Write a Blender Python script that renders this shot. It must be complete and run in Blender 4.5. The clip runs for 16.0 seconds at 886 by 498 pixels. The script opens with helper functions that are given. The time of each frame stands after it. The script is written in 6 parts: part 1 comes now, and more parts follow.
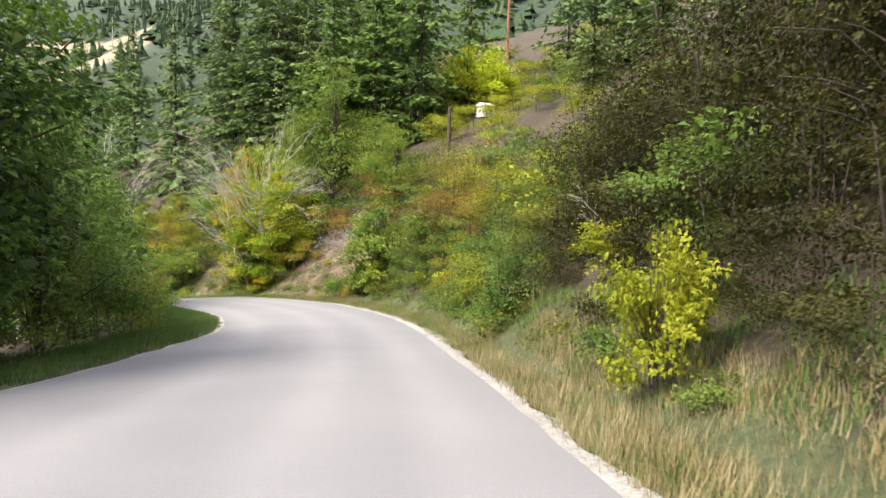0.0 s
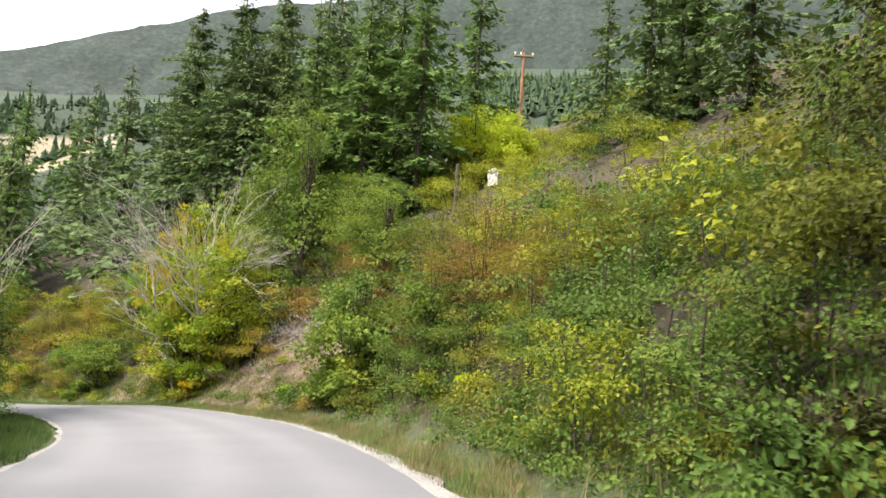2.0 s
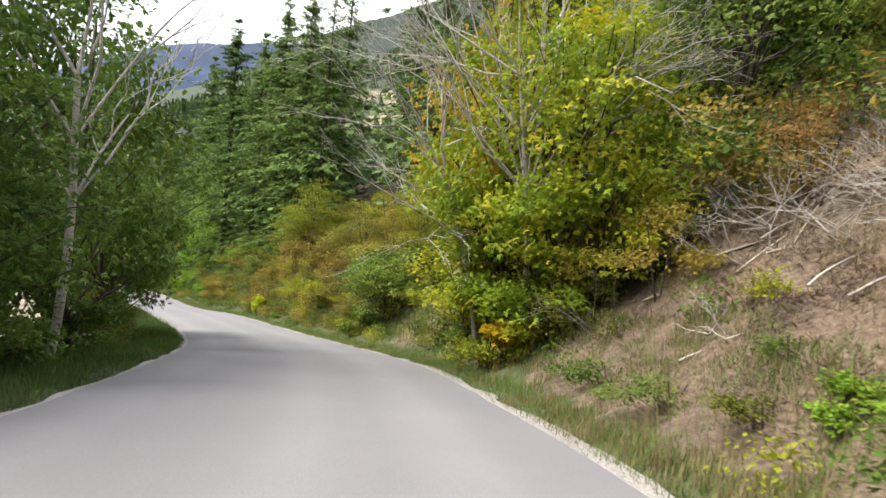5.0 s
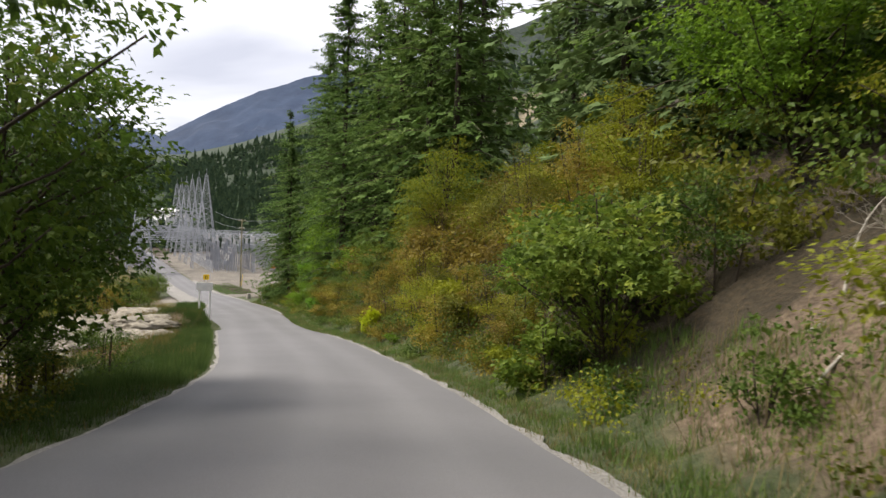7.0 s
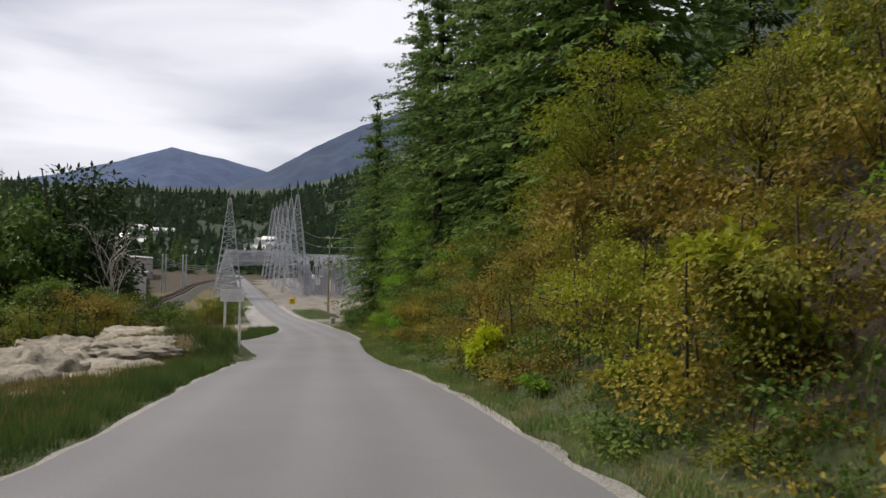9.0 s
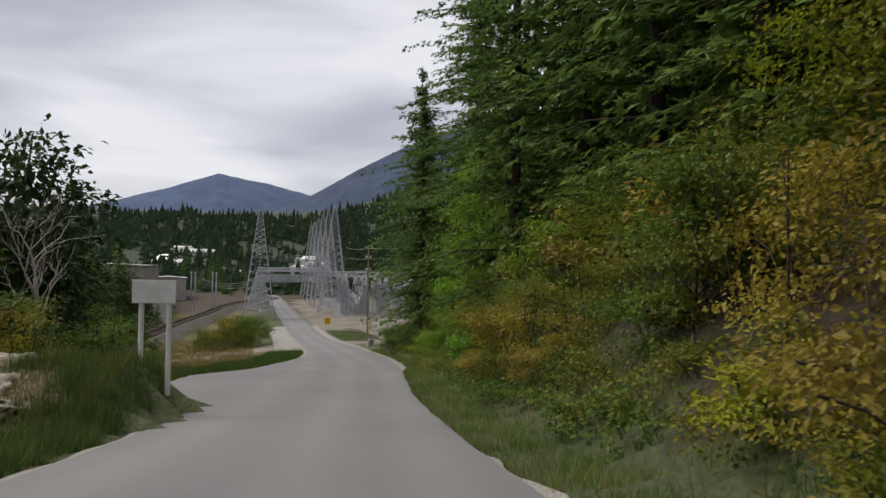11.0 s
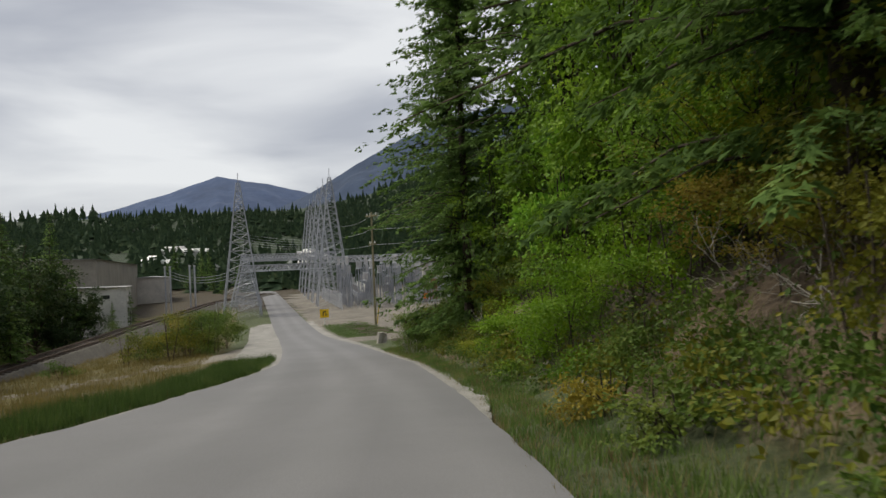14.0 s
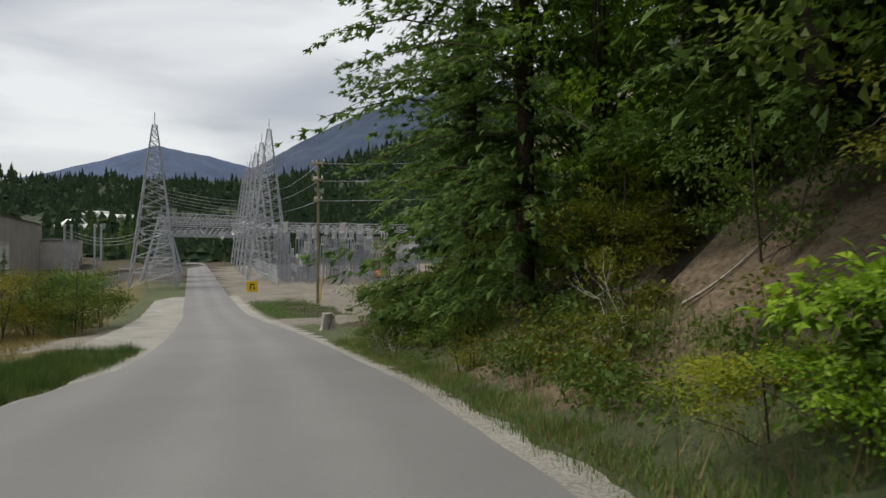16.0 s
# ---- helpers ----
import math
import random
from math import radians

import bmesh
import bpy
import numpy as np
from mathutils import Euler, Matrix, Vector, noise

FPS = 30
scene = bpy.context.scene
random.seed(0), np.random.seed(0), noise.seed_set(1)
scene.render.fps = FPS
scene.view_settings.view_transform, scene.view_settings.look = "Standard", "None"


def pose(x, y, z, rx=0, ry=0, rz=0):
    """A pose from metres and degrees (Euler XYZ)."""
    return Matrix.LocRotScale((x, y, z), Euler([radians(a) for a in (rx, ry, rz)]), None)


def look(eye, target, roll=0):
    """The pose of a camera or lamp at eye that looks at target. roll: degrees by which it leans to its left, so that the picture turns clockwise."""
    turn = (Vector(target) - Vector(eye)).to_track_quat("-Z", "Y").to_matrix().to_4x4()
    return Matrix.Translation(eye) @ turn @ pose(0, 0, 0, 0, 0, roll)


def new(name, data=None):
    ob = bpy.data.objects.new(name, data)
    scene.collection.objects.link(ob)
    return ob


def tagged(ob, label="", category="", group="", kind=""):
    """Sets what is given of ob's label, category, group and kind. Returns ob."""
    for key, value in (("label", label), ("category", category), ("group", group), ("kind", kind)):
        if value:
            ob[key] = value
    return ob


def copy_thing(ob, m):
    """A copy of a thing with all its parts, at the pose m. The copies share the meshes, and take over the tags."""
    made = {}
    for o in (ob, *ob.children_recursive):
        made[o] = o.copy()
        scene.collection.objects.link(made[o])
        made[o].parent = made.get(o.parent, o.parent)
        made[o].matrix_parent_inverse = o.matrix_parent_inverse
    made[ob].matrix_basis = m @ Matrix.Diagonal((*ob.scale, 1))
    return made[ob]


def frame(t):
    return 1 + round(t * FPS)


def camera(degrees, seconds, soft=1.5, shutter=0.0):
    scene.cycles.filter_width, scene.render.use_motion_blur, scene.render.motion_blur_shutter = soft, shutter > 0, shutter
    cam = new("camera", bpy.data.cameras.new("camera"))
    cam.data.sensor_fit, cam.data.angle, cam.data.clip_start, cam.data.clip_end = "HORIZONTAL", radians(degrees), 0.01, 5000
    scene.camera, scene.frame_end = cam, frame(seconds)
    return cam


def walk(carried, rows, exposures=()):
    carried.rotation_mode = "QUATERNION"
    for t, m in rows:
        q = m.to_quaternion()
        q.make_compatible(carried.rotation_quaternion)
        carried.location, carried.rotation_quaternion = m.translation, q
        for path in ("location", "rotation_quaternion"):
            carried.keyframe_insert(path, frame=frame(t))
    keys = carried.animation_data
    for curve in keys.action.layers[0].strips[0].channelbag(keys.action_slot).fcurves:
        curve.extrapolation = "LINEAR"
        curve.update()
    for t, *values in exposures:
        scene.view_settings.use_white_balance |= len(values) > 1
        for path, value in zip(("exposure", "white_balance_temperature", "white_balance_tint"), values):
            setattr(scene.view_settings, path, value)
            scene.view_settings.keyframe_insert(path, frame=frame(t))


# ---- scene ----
cam = camera(64.7, 16.0, soft=1.5, shutter=0.12)
# seconds, x, y, z, yaw, pitch, roll
PATH = [
    (0.00, 0.02, -0.00, 1.49, -0.97, -5.57, 1.29),
    (0.50, -0.31, 2.98, 0.95, -0.31, -5.37, 0.37),
    (1.00, -0.56, 6.07, 0.46, 1.01, -4.84, 0.95),
    (1.50, -0.72, 9.33, -0.07, -0.77, -0.92, 2.57),
    (2.00, -1.08, 12.59, -0.55, -2.49, 3.80, 3.57),
    (2.50, -1.52, 15.97, -0.95, 3.83, -0.64, 4.87),
    (3.00, -2.06, 19.61, -1.44, 9.29, -1.21, 5.02),
    (3.50, -2.90, 23.19, -1.92, 13.58, -1.58, 5.26),
    (4.00, -4.04, 26.80, -2.40, 17.53, -2.06, 5.45),
    (4.50, -5.30, 30.32, -2.90, 21.55, -1.76, 5.76),
    (5.00, -6.91, 33.91, -3.39, 24.08, -2.51, 5.35),
    (5.20, -7.62, 35.42, -3.60, 25.37, -2.09, 4.96),
    (6.25, -12.45, 43.50, -4.81, 31.35, -1.91, 3.21),
    (7.30, -18.20, 50.87, -6.14, 37.34, -1.72, 1.47),
    (7.50, -19.29, 52.09, -6.39, 37.73, -0.01, 1.39),
    (8.00, -21.94, 55.05, -7.06, 37.78, 0.76, 5.50),
    (8.50, -24.68, 57.99, -7.69, 40.45, -0.64, 3.15),
    (9.00, -27.57, 60.84, -8.27, 43.99, -0.06, 1.53),
    (9.50, -30.60, 63.61, -8.81, 44.43, -0.70, 2.07),
    (10.00, -33.72, 66.28, -9.30, 46.69, 0.71, 3.30),
    (10.20, -34.95, 67.26, -9.45, 47.00, 1.19, 2.88),
    (11.25, -40.88, 71.61, -10.15, 47.74, 1.79, 0.26),
    (12.30, -46.87, 76.02, -11.01, 48.47, 2.39, -2.36),
    (12.50, -48.12, 77.02, -11.23, 48.33, 1.85, -2.93),
    (13.00, -51.48, 79.51, -11.68, 47.43, 1.37, -2.11),
    (13.50, -54.92, 82.03, -12.05, 47.72, 1.17, -2.55),
    (14.00, -58.33, 84.55, -12.43, 47.88, 0.94, -2.50),
    (14.50, -61.80, 87.08, -12.79, 48.52, 1.35, -2.27),
    (15.00, -65.30, 89.59, -13.22, 47.89, 1.53, -1.48),
    (15.50, -68.69, 91.95, -13.70, 47.21, 1.00, 0.30),
    (16.00, -71.84, 94.23, -14.08, 43.27, -0.34, 0.36),
]
walk(cam, [(t, pose(x, y, z, 90 + p, 0, yaw) @ pose(0, 0, 0, 0, 0, roll)) for t, x, y, z, yaw, p, roll in PATH],
     exposures=[(0.0, 2.15, 6600, 13.5), (2.0, 2.05, 6550, 12.5), (3.0, 2.14, 6550, 12.5), (4.0, 1.97, 6500, 13), (5.2, 1.8, 6500, 12.5), (7.3, 0.9, 6600, 12), (9.0, 0.54, 6550, 13), (12.5, 0.28, 6600, 9), (16.0, 0.36, 6650, 6)])

# ---- world and light: a bright overcast sky ----
world = bpy.data.worlds.new("overcast_sky")
scene.world = world
world.use_nodes = True
wn, wl = world.node_tree.nodes, world.node_tree.links
wn.clear()
w_out = wn.new("ShaderNodeOutputWorld")
w_bg = wn.new("ShaderNodeBackground")
w_sky = wn.new("ShaderNodeTexSky")
w_sky.sky_type, w_sky.sun_disc = "NISHITA", False
w_sky.sun_elevation, w_sky.sun_rotation = radians(56), radians(290)
w_skym = wn.new("ShaderNodeVectorMath")
w_skym.operation = "SCALE"
w_skym.inputs["Scale"].default_value = 0.09
w_co = wn.new("ShaderNodeTexCoord")
w_map = wn.new("ShaderNodeMapping")
w_map.inputs["Scale"].default_value = (1.0, 1.0, 4.2)
w_n1 = wn.new("ShaderNodeTexNoise")
w_n1.inputs["Scale"].default_value, w_n1.inputs["Detail"].default_value, w_n1.inputs["Roughness"].default_value = 2.3, 6.0, 0.45
w_n1.inputs["Distortion"].default_value = 0.35
w_ramp = wn.new("ShaderNodeValToRGB")
w_ramp.color_ramp.elements[0].position, w_ramp.color_ramp.elements[0].color = 0.34, (0.53, 0.55, 0.63, 1)
w_ramp.color_ramp.elements[1].position, w_ramp.color_ramp.elements[1].color = 0.6, (0.965, 0.975, 1.02, 1)
w_mix = wn.new("ShaderNodeMix")
w_mix.data_type = "RGBA"
w_mix.inputs["Factor"].default_value = 0.9
wl.new(w_co.outputs["Generated"], w_map.inputs["Vector"])
wl.new(w_map.outputs["Vector"], w_n1.inputs["Vector"])
wl.new(w_n1.outputs["Fac"], w_ramp.inputs["Fac"])
wl.new(w_sky.outputs["Color"], w_skym.inputs[0])
wl.new(w_skym.outputs["Vector"], w_mix.inputs["A"])
wl.new(w_ramp.outputs["Color"], w_mix.inputs["B"])
wl.new(w_mix.outputs["Result"], w_bg.inputs["Color"])
w_bg.inputs["Strength"].default_value = 0.7
wl.new(w_bg.outputs["Background"], w_out.inputs["Surface"])

sun = new("sun", bpy.data.lights.new("sun", "SUN"))
sun.data.energy, sun.data.angle, sun.data.color = 2.6, radians(24), (1.0, 0.94, 0.8)
sun.matrix_world = look((-48, 10, 72), (0, 30, 0))

# ---- materials ----


def material(name):
    m = bpy.data.materials.new(name)
    m.use_nodes = True
    n = m.node_tree.nodes
    return m, n, m.node_tree.links, n["Principled BSDF"]


def ramp_node(n, stops):
    r = n.new("ShaderNodeValToRGB")
    el = r.color_ramp.elements
    while len(el) < len(stops):
        el.new(0.5)
    for e, (p, c) in zip(el, stops):
        e.position, e.color = p, (*c, 1)
    return r


def noise_node(n, l, scale, detail=4, rough=0.55, coord=None):
    t = n.new("ShaderNodeTexNoise")
    t.inputs["Scale"].default_value, t.inputs["Detail"].default_value, t.inputs["Roughness"].default_value = scale, detail, rough
    l.new((coord or position_of(n)), t.inputs["Vector"])
    return t


def position_of(n):
    g = n.get("Geometry") or n.new("ShaderNodeNewGeometry")
    g.name = "Geometry"
    return g.outputs["Position"]


def mix_colour(n, l, fac, a, b, mode="MIX"):
    m = n.new("ShaderNodeMix")
    m.data_type, m.blend_type = "RGBA", mode
    for key, v in (("Factor", fac), ("A", a), ("B", b)):
        s = m.inputs[key] if key == "Factor" else [i for i in m.inputs if i.name == key and i.type == "RGBA"][0]
        if isinstance(v, (int, float)):
            s.default_value = v
        elif isinstance(v, tuple):
            s.default_value = (*v, 1)
        else:
            l.new(v, s)
    return [o for o in m.outputs if o.type == "RGBA"][0]


def bump(n, l, bsdf, height, strength=0.4, distance=0.02):
    b = n.new("ShaderNodeBump")
    b.inputs["Strength"].default_value, b.inputs["Distance"].default_value = strength, distance
    l.new(height, b.inputs["Height"])
    l.new(b.outputs["Normal"], bsdf.inputs["Normal"])


def speckled(name, stops, scale, big, rough=0.85, relief=0.03, strength=0.6, metal=0.0):
    """A surface of two scales: grain of the given stops, over large patches that darken or lighten it."""
    m, n, l, b = material(name)
    fine = noise_node(n, l, scale, 6, 0.65)
    wide = noise_node(n, l, big, 3)
    r = ramp_node(n, stops)
    l.new(fine.outputs["Fac"], r.inputs["Fac"])
    shade = ramp_node(n, [(0.3, (0.72, 0.72, 0.72)), (0.7, (1.12, 1.1, 1.08))])
    l.new(wide.outputs["Fac"], shade.inputs["Fac"])
    l.new(mix_colour(n, l, 1.0, r.outputs["Color"], shade.outputs["Color"], "MULTIPLY"), b.inputs["Base Color"])
    b.inputs["Roughness"].default_value, b.inputs["Metallic"].default_value = rough, metal
    bump(n, l, b, fine.outputs["Fac"], strength, relief)
    return m


def leaf_material(name, stops, gloss=0.5, through_light=0.36):
    """Leaves: a colour for each leaf, another shift for each plant, and some light through the blade."""
    m, n, l, b = material(name)
    g = n.new("ShaderNodeNewGeometry")
    info = n.new("ShaderNodeObjectInfo")
    r = ramp_node(n, stops)
    add = n.new("ShaderNodeMath")
    add.operation = "MULTIPLY_ADD"
    add.inputs[1].default_value, add.inputs[2].default_value = 0.3, -0.15
    l.new(info.outputs["Random"], add.inputs[0])
    patch = noise_node(n, l, 0.9, 2, 0.5, g.outputs["Position"])
    pm = n.new("ShaderNodeMath")
    pm.operation = "MULTIPLY_ADD"
    pm.inputs[1].default_value, pm.inputs[2].default_value = 1.3, -0.65
    l.new(patch.outputs["Fac"], pm.inputs[0])
    own = n.new("ShaderNodeMath")
    own.operation = "MULTIPLY_ADD"
    own.inputs[1].default_value, own.inputs[2].default_value = 0.3, 0.33
    l.new(g.outputs["Random Per Island"], own.inputs[0])
    s1 = n.new("ShaderNodeMath")
    l.new(own.outputs[0], s1.inputs[0])
    l.new(add.outputs[0], s1.inputs[1])
    s2 = n.new("ShaderNodeMath")
    l.new(s1.outputs[0], s2.inputs[0])
    l.new(pm.outputs[0], s2.inputs[1])
    l.new(s2.outputs[0], r.inputs["Fac"])
    l.new(r.outputs["Color"], b.inputs["Base Color"])
    b.inputs["Roughness"].default_value = gloss
    b.inputs["Specular IOR Level"].default_value = 0.14
    t = n.new("ShaderNodeBsdfTranslucent")
    l.new(r.outputs["Color"], t.inputs["Color"])
    mx = n.new("ShaderNodeMixShader")
    mx.inputs["Fac"].default_value = through_light
    l.new(b.outputs["BSDF"], mx.inputs[1])
    l.new(t.outputs["BSDF"], mx.inputs[2])
    l.new(mx.outputs["Shader"], n["Material Output"].inputs["Surface"])
    return m


M = {}
M["maple_green"] = leaf_material("maple_leaf_green", [(0.0, (0.043, 0.083, 0.014)), (0.5, (0.136, 0.202, 0.029)), (0.85, (0.244, 0.296, 0.042)), (1.0, (0.385, 0.332, 0.042))])
M["maple_light"] = leaf_material("maple_leaf_light_green", [(0.0, (0.083, 0.203, 0.021)), (0.5, (0.177, 0.345, 0.034)), (1.0, (0.312, 0.426, 0.06))])
M["maple_turning"] = leaf_material("maple_leaf_turning", [(0.0, (0.09, 0.1537, 0.0125)), (0.45, (0.205, 0.29, 0.02)), (0.85, (0.4637, 0.4037, 0.025)), (1.0, (0.5413, 0.2612, 0.025))])
# darker maple green; on the left maples it paints in their shadow side
M["maple_dark"] = leaf_material("maple_leaf_dark_green_shade", [(0.0, (0.0295, 0.0649, 0.013)), (0.5, (0.0826, 0.1475, 0.0236)), (0.85, (0.1475, 0.2183, 0.033)), (1.0, (0.2596, 0.2832, 0.0413))], 0.5, 0.3)
M["alder"] = leaf_material("alder_leaf_very_dark_green", [(0.0, (0.012, 0.028, 0.009)), (0.5, (0.034, 0.062, 0.017)), (1.0, (0.085, 0.11, 0.03))], 0.5, 0.25)
M["lime_bright"] = leaf_material("maple_leaf_bright_lime", [(0.0, (0.22, 0.3, 0.014)), (0.5, (0.36, 0.43, 0.02)), (1.0, (0.5, 0.5, 0.03))])
M["yellow"] = leaf_material("leaf_bright_yellow", [(0.0, (0.28, 0.36, 0.012)), (0.6, (0.46, 0.52, 0.018)), (1.0, (0.54, 0.54, 0.025))])
M["olive"] = leaf_material("shrub_leaf_olive", [(0.0, (0.0504, 0.0616, 0.009)), (0.5, (0.14, 0.1512, 0.0179)), (0.85, (0.2352, 0.2184, 0.0302)), (1.0, (0.3024, 0.2128, 0.0414))])
M["brown"] = leaf_material("shrub_leaf_brown", [(0.0, (0.0896, 0.065, 0.0157)), (0.4, (0.224, 0.1702, 0.0291)), (0.75, (0.33, 0.272, 0.039)), (1.0, (0.252, 0.252, 0.0403))])
M["rust"] = leaf_material("shrub_leaf_rust", [(0.0, (0.085, 0.045, 0.016)), (0.5, (0.21, 0.125, 0.032)), (1.0, (0.3, 0.2, 0.048))])
M["green"] = leaf_material("shrub_leaf_green", [(0.0, (0.031, 0.067, 0.013)), (0.5, (0.091, 0.149, 0.026)), (1.0, (0.194, 0.23, 0.042))])
M["lime"] = leaf_material("shrub_leaf_yellow_green", [(0.0, (0.106, 0.144, 0.013)), (0.5, (0.235, 0.259, 0.019)), (1.0, (0.335, 0.34, 0.027))])
M["needle"] = leaf_material("fir_needles", [(0.0, (0.0442, 0.0871, 0.0234)), (0.5, (0.1196, 0.1976, 0.0481)), (1.0, (0.2223, 0.3016, 0.0845))], 0.8, 0.33)
M["needle_grey"] = leaf_material("fir_needles_grey_green", [(0.0, (0.05, 0.085, 0.03)), (0.5, (0.115, 0.175, 0.06)), (1.0, (0.19, 0.24, 0.09))], 0.8, 0.2)
M["grass"] = leaf_material("grass_green", [(0.0, (0.05, 0.1, 0.022)), (0.5, (0.102, 0.172, 0.04)), (0.85, (0.17, 0.228, 0.062)), (1.0, (0.318, 0.27, 0.11))], 0.7)
M["grass_dark"] = leaf_material("grass_tall_dark_green", [(0.0, (0.03, 0.06, 0.014)), (0.5, (0.065, 0.11, 0.026)), (0.85, (0.11, 0.15, 0.042)), (1.0, (0.22, 0.19, 0.075))], 0.7)
M["straw"] = leaf_material("grass_dry", [(0.0, (0.145, 0.115, 0.05)), (0.5, (0.255, 0.21, 0.105)), (1.0, (0.36, 0.315, 0.185))], 0.7)
# thicket leaves: brown-olive, darkened to hold the shade inside the thicket
M["thicket"] = leaf_material("shrub_leaf_dull_brown_olive_shaded", [(0.0, (0.0122, 0.0136, 0.0041)), (0.5, (0.036, 0.0381, 0.0095)), (0.85, (0.0728, 0.0734, 0.0156)), (1.0, (0.1115, 0.083, 0.0197))])
M["field_straw"] = leaf_material("field_grass_dry", [(0.0, (0.06, 0.064, 0.016)), (0.5, (0.16, 0.13, 0.04)), (1.0, (0.25, 0.19, 0.07))], 0.7)
M["litter"] = speckled("fallen_leaves_brown", [(0.3, (0.03, 0.02, 0.011)), (0.7, (0.12, 0.08, 0.045))], 12, 2, 0.9)
M["gold"] = leaf_material("maple_leaf_gold", [(0.0, (0.22, 0.18, 0.01)), (0.5, (0.42, 0.29, 0.012)), (1.0, (0.5, 0.21, 0.014))])
M["fresh"] = leaf_material("shrub_leaf_fresh_green", [(0.0, (0.075, 0.16, 0.012)), (0.5, (0.155, 0.27, 0.018)), (1.0, (0.26, 0.35, 0.03))])
# maple green raised in tone; light on the roadside crowns is in the colour
M["maple_bright"] = leaf_material("maple_leaf_bright_green_lit", [(0.0, (0.066, 0.132, 0.0154)), (0.5, (0.1815, 0.308, 0.0286)), (0.85, (0.286, 0.407, 0.0385)), (1.0, (0.396, 0.396, 0.0385))])
M["bark"] = speckled("bark_brown", [(0.3, (0.02, 0.015, 0.01)), (0.7, (0.09, 0.065, 0.045))], 14, 2, 0.9, 0.03, 0.9)
M["bark_grey"] = speckled("bark_bleached_grey", [(0.3, (0.24, 0.22, 0.195)), (0.7, (0.54, 0.51, 0.46))], 16, 2, 0.9, 0.02, 0.8)
M["snag"] = speckled("dead_wood_reddish", [(0.3, (0.13, 0.08, 0.06)), (0.7, (0.33, 0.24, 0.19))], 16, 2, 0.9)

M["gravel"] = speckled("gravel_pale", [(0.3, (0.119, 0.114, 0.107)), (0.5, (0.252, 0.243, 0.231)), (0.75, (0.398, 0.388, 0.374))], 22, 0.6, 0.95, 0.03, 0.9)

# ---- the lie of the land ----
# centre line of the camera's lane: x, y, height of the road
LINE = [(3, -40, 5.6), (1.6, -20, 3.0), (0.02, 0, 0), (-1.0, 11.95, -1.96), (-3.35, 24.7, -3.62), (-7.82, 35.8, -5.15), (-14.84, 46.75, -6.86), (-22.66, 55.84, -8.73),
        (-32.03, 64.85, -10.54), (-42.4, 72.7, -11.84), (-52, 79.9, -13.24), (-61.7, 87, -14.27), (-71.4, 93.9, -15.53), (-84.5, 102, -16.9),
        (-98.5, 109.8, -18.0), (-124.5, 122.8, -19.35), (-173, 147.4, -19.6), (-218, 170, -19.3), (-261, 191, -18.6), (-330, 226, -16), (-420, 270, -10)]


def spline(points, step=0.5):
    p = np.array(points, float)
    p = np.vstack([2 * p[0] - p[1], p, 2 * p[-1] - p[-2]])
    out = []
    for a, b, c, d in zip(p[:-3], p[1:-2], p[2:-1], p[3:]):
        u = np.arange(0, 1, step / np.linalg.norm(c - b))[:, None]
        out.append(0.5 * (2 * b + (c - a) * u + (2 * a - 5 * b + 4 * c - d) * u**2 + (3 * b - a - 3 * c + d) * u**3))
    return np.vstack(out)


CL = spline(LINE)
CS = np.r_[0, np.cumsum(np.hypot(*np.diff(CL[:, :2], axis=0).T))]
CS -= CS[np.argmin(np.abs(CL[:, 1]))]
TAN = np.gradient(CL[:, :2], axis=0)
TAN /= np.linalg.norm(TAN, axis=1)[:, None]
RIGHT_EDGE = ([-40, 0, 18, 28, 36, 45, 60, 75, 85, 95, 105, 112, 120, 130, 137, 150, 175, 460], [1.65, 1.65, 1.95, 2.2, 2.45, 2.15, 2.2, 2.15, 2.0, 1.6, 1.33, 1.5, 1.85, 2.4, 2.8, 2.7, 2.1, 2.1])
LEFT_EDGE = ([-40, 0, 10, 16, 22, 30, 84, 92, 100, 103, 106, 110, 114, 124, 130, 138, 143, 160, 175, 460], [-5.9, -5.9, -5.6, -4.8, -3.85, -3.72, -3.72, -3.8, -3.95, -5.0, -6.2, -6.8, -6.9, -5.6, -5.0, -3.7, -3.05, -2.6, -2.2, -2.2])


def along(s):
    """Centre line and tangent at a distance along the road."""
    return np.array([np.interp(s, CS, CL[:, k]) for k in range(3)]), np.array([np.interp(s, CS, TAN[:, k]) for k in range(2)])


def at_road(s, l):
    c, t = along(s)
    return c[0] + t[1] * l, c[1] - t[0] * l


def road_coords(x, y):
    """Distance along the road, offset to its right, and the road's height, for arrays of places."""
    x, y = np.atleast_1d(x).astype(float), np.atleast_1d(y).astype(float)
    s, l, zr = np.empty(x.shape), np.empty(x.shape), np.empty(x.shape)
    for i in range(0, len(x), 4000):
        j = slice(i, i + 4000)
        d = (x[j, None] - CL[None, :, 0]) ** 2 + (y[j, None] - CL[None, :, 1]) ** 2
        k = d.argmin(1)
        dx, dy = x[j] - CL[k, 0], y[j] - CL[k, 1]
        ahead = dx * TAN[k, 0] + dy * TAN[k, 1]
        side = dx * TAN[k, 1] - dy * TAN[k, 0]
        inner = np.abs(ahead) < 0.6
        s[j] = CS[k] + np.where(inner, ahead, 0)
        l[j] = np.where(inner, side, np.sign(side) * np.sqrt(d[np.arange(len(k)), k]))
        zr[j] = np.interp(s[j], CS, CL[:, 2])
    return s, l, zr


def smooth(a, b, v):
    u = np.clip((v - a) / (b - a), 0, 1)
    return u * u * (3 - 2 * u)


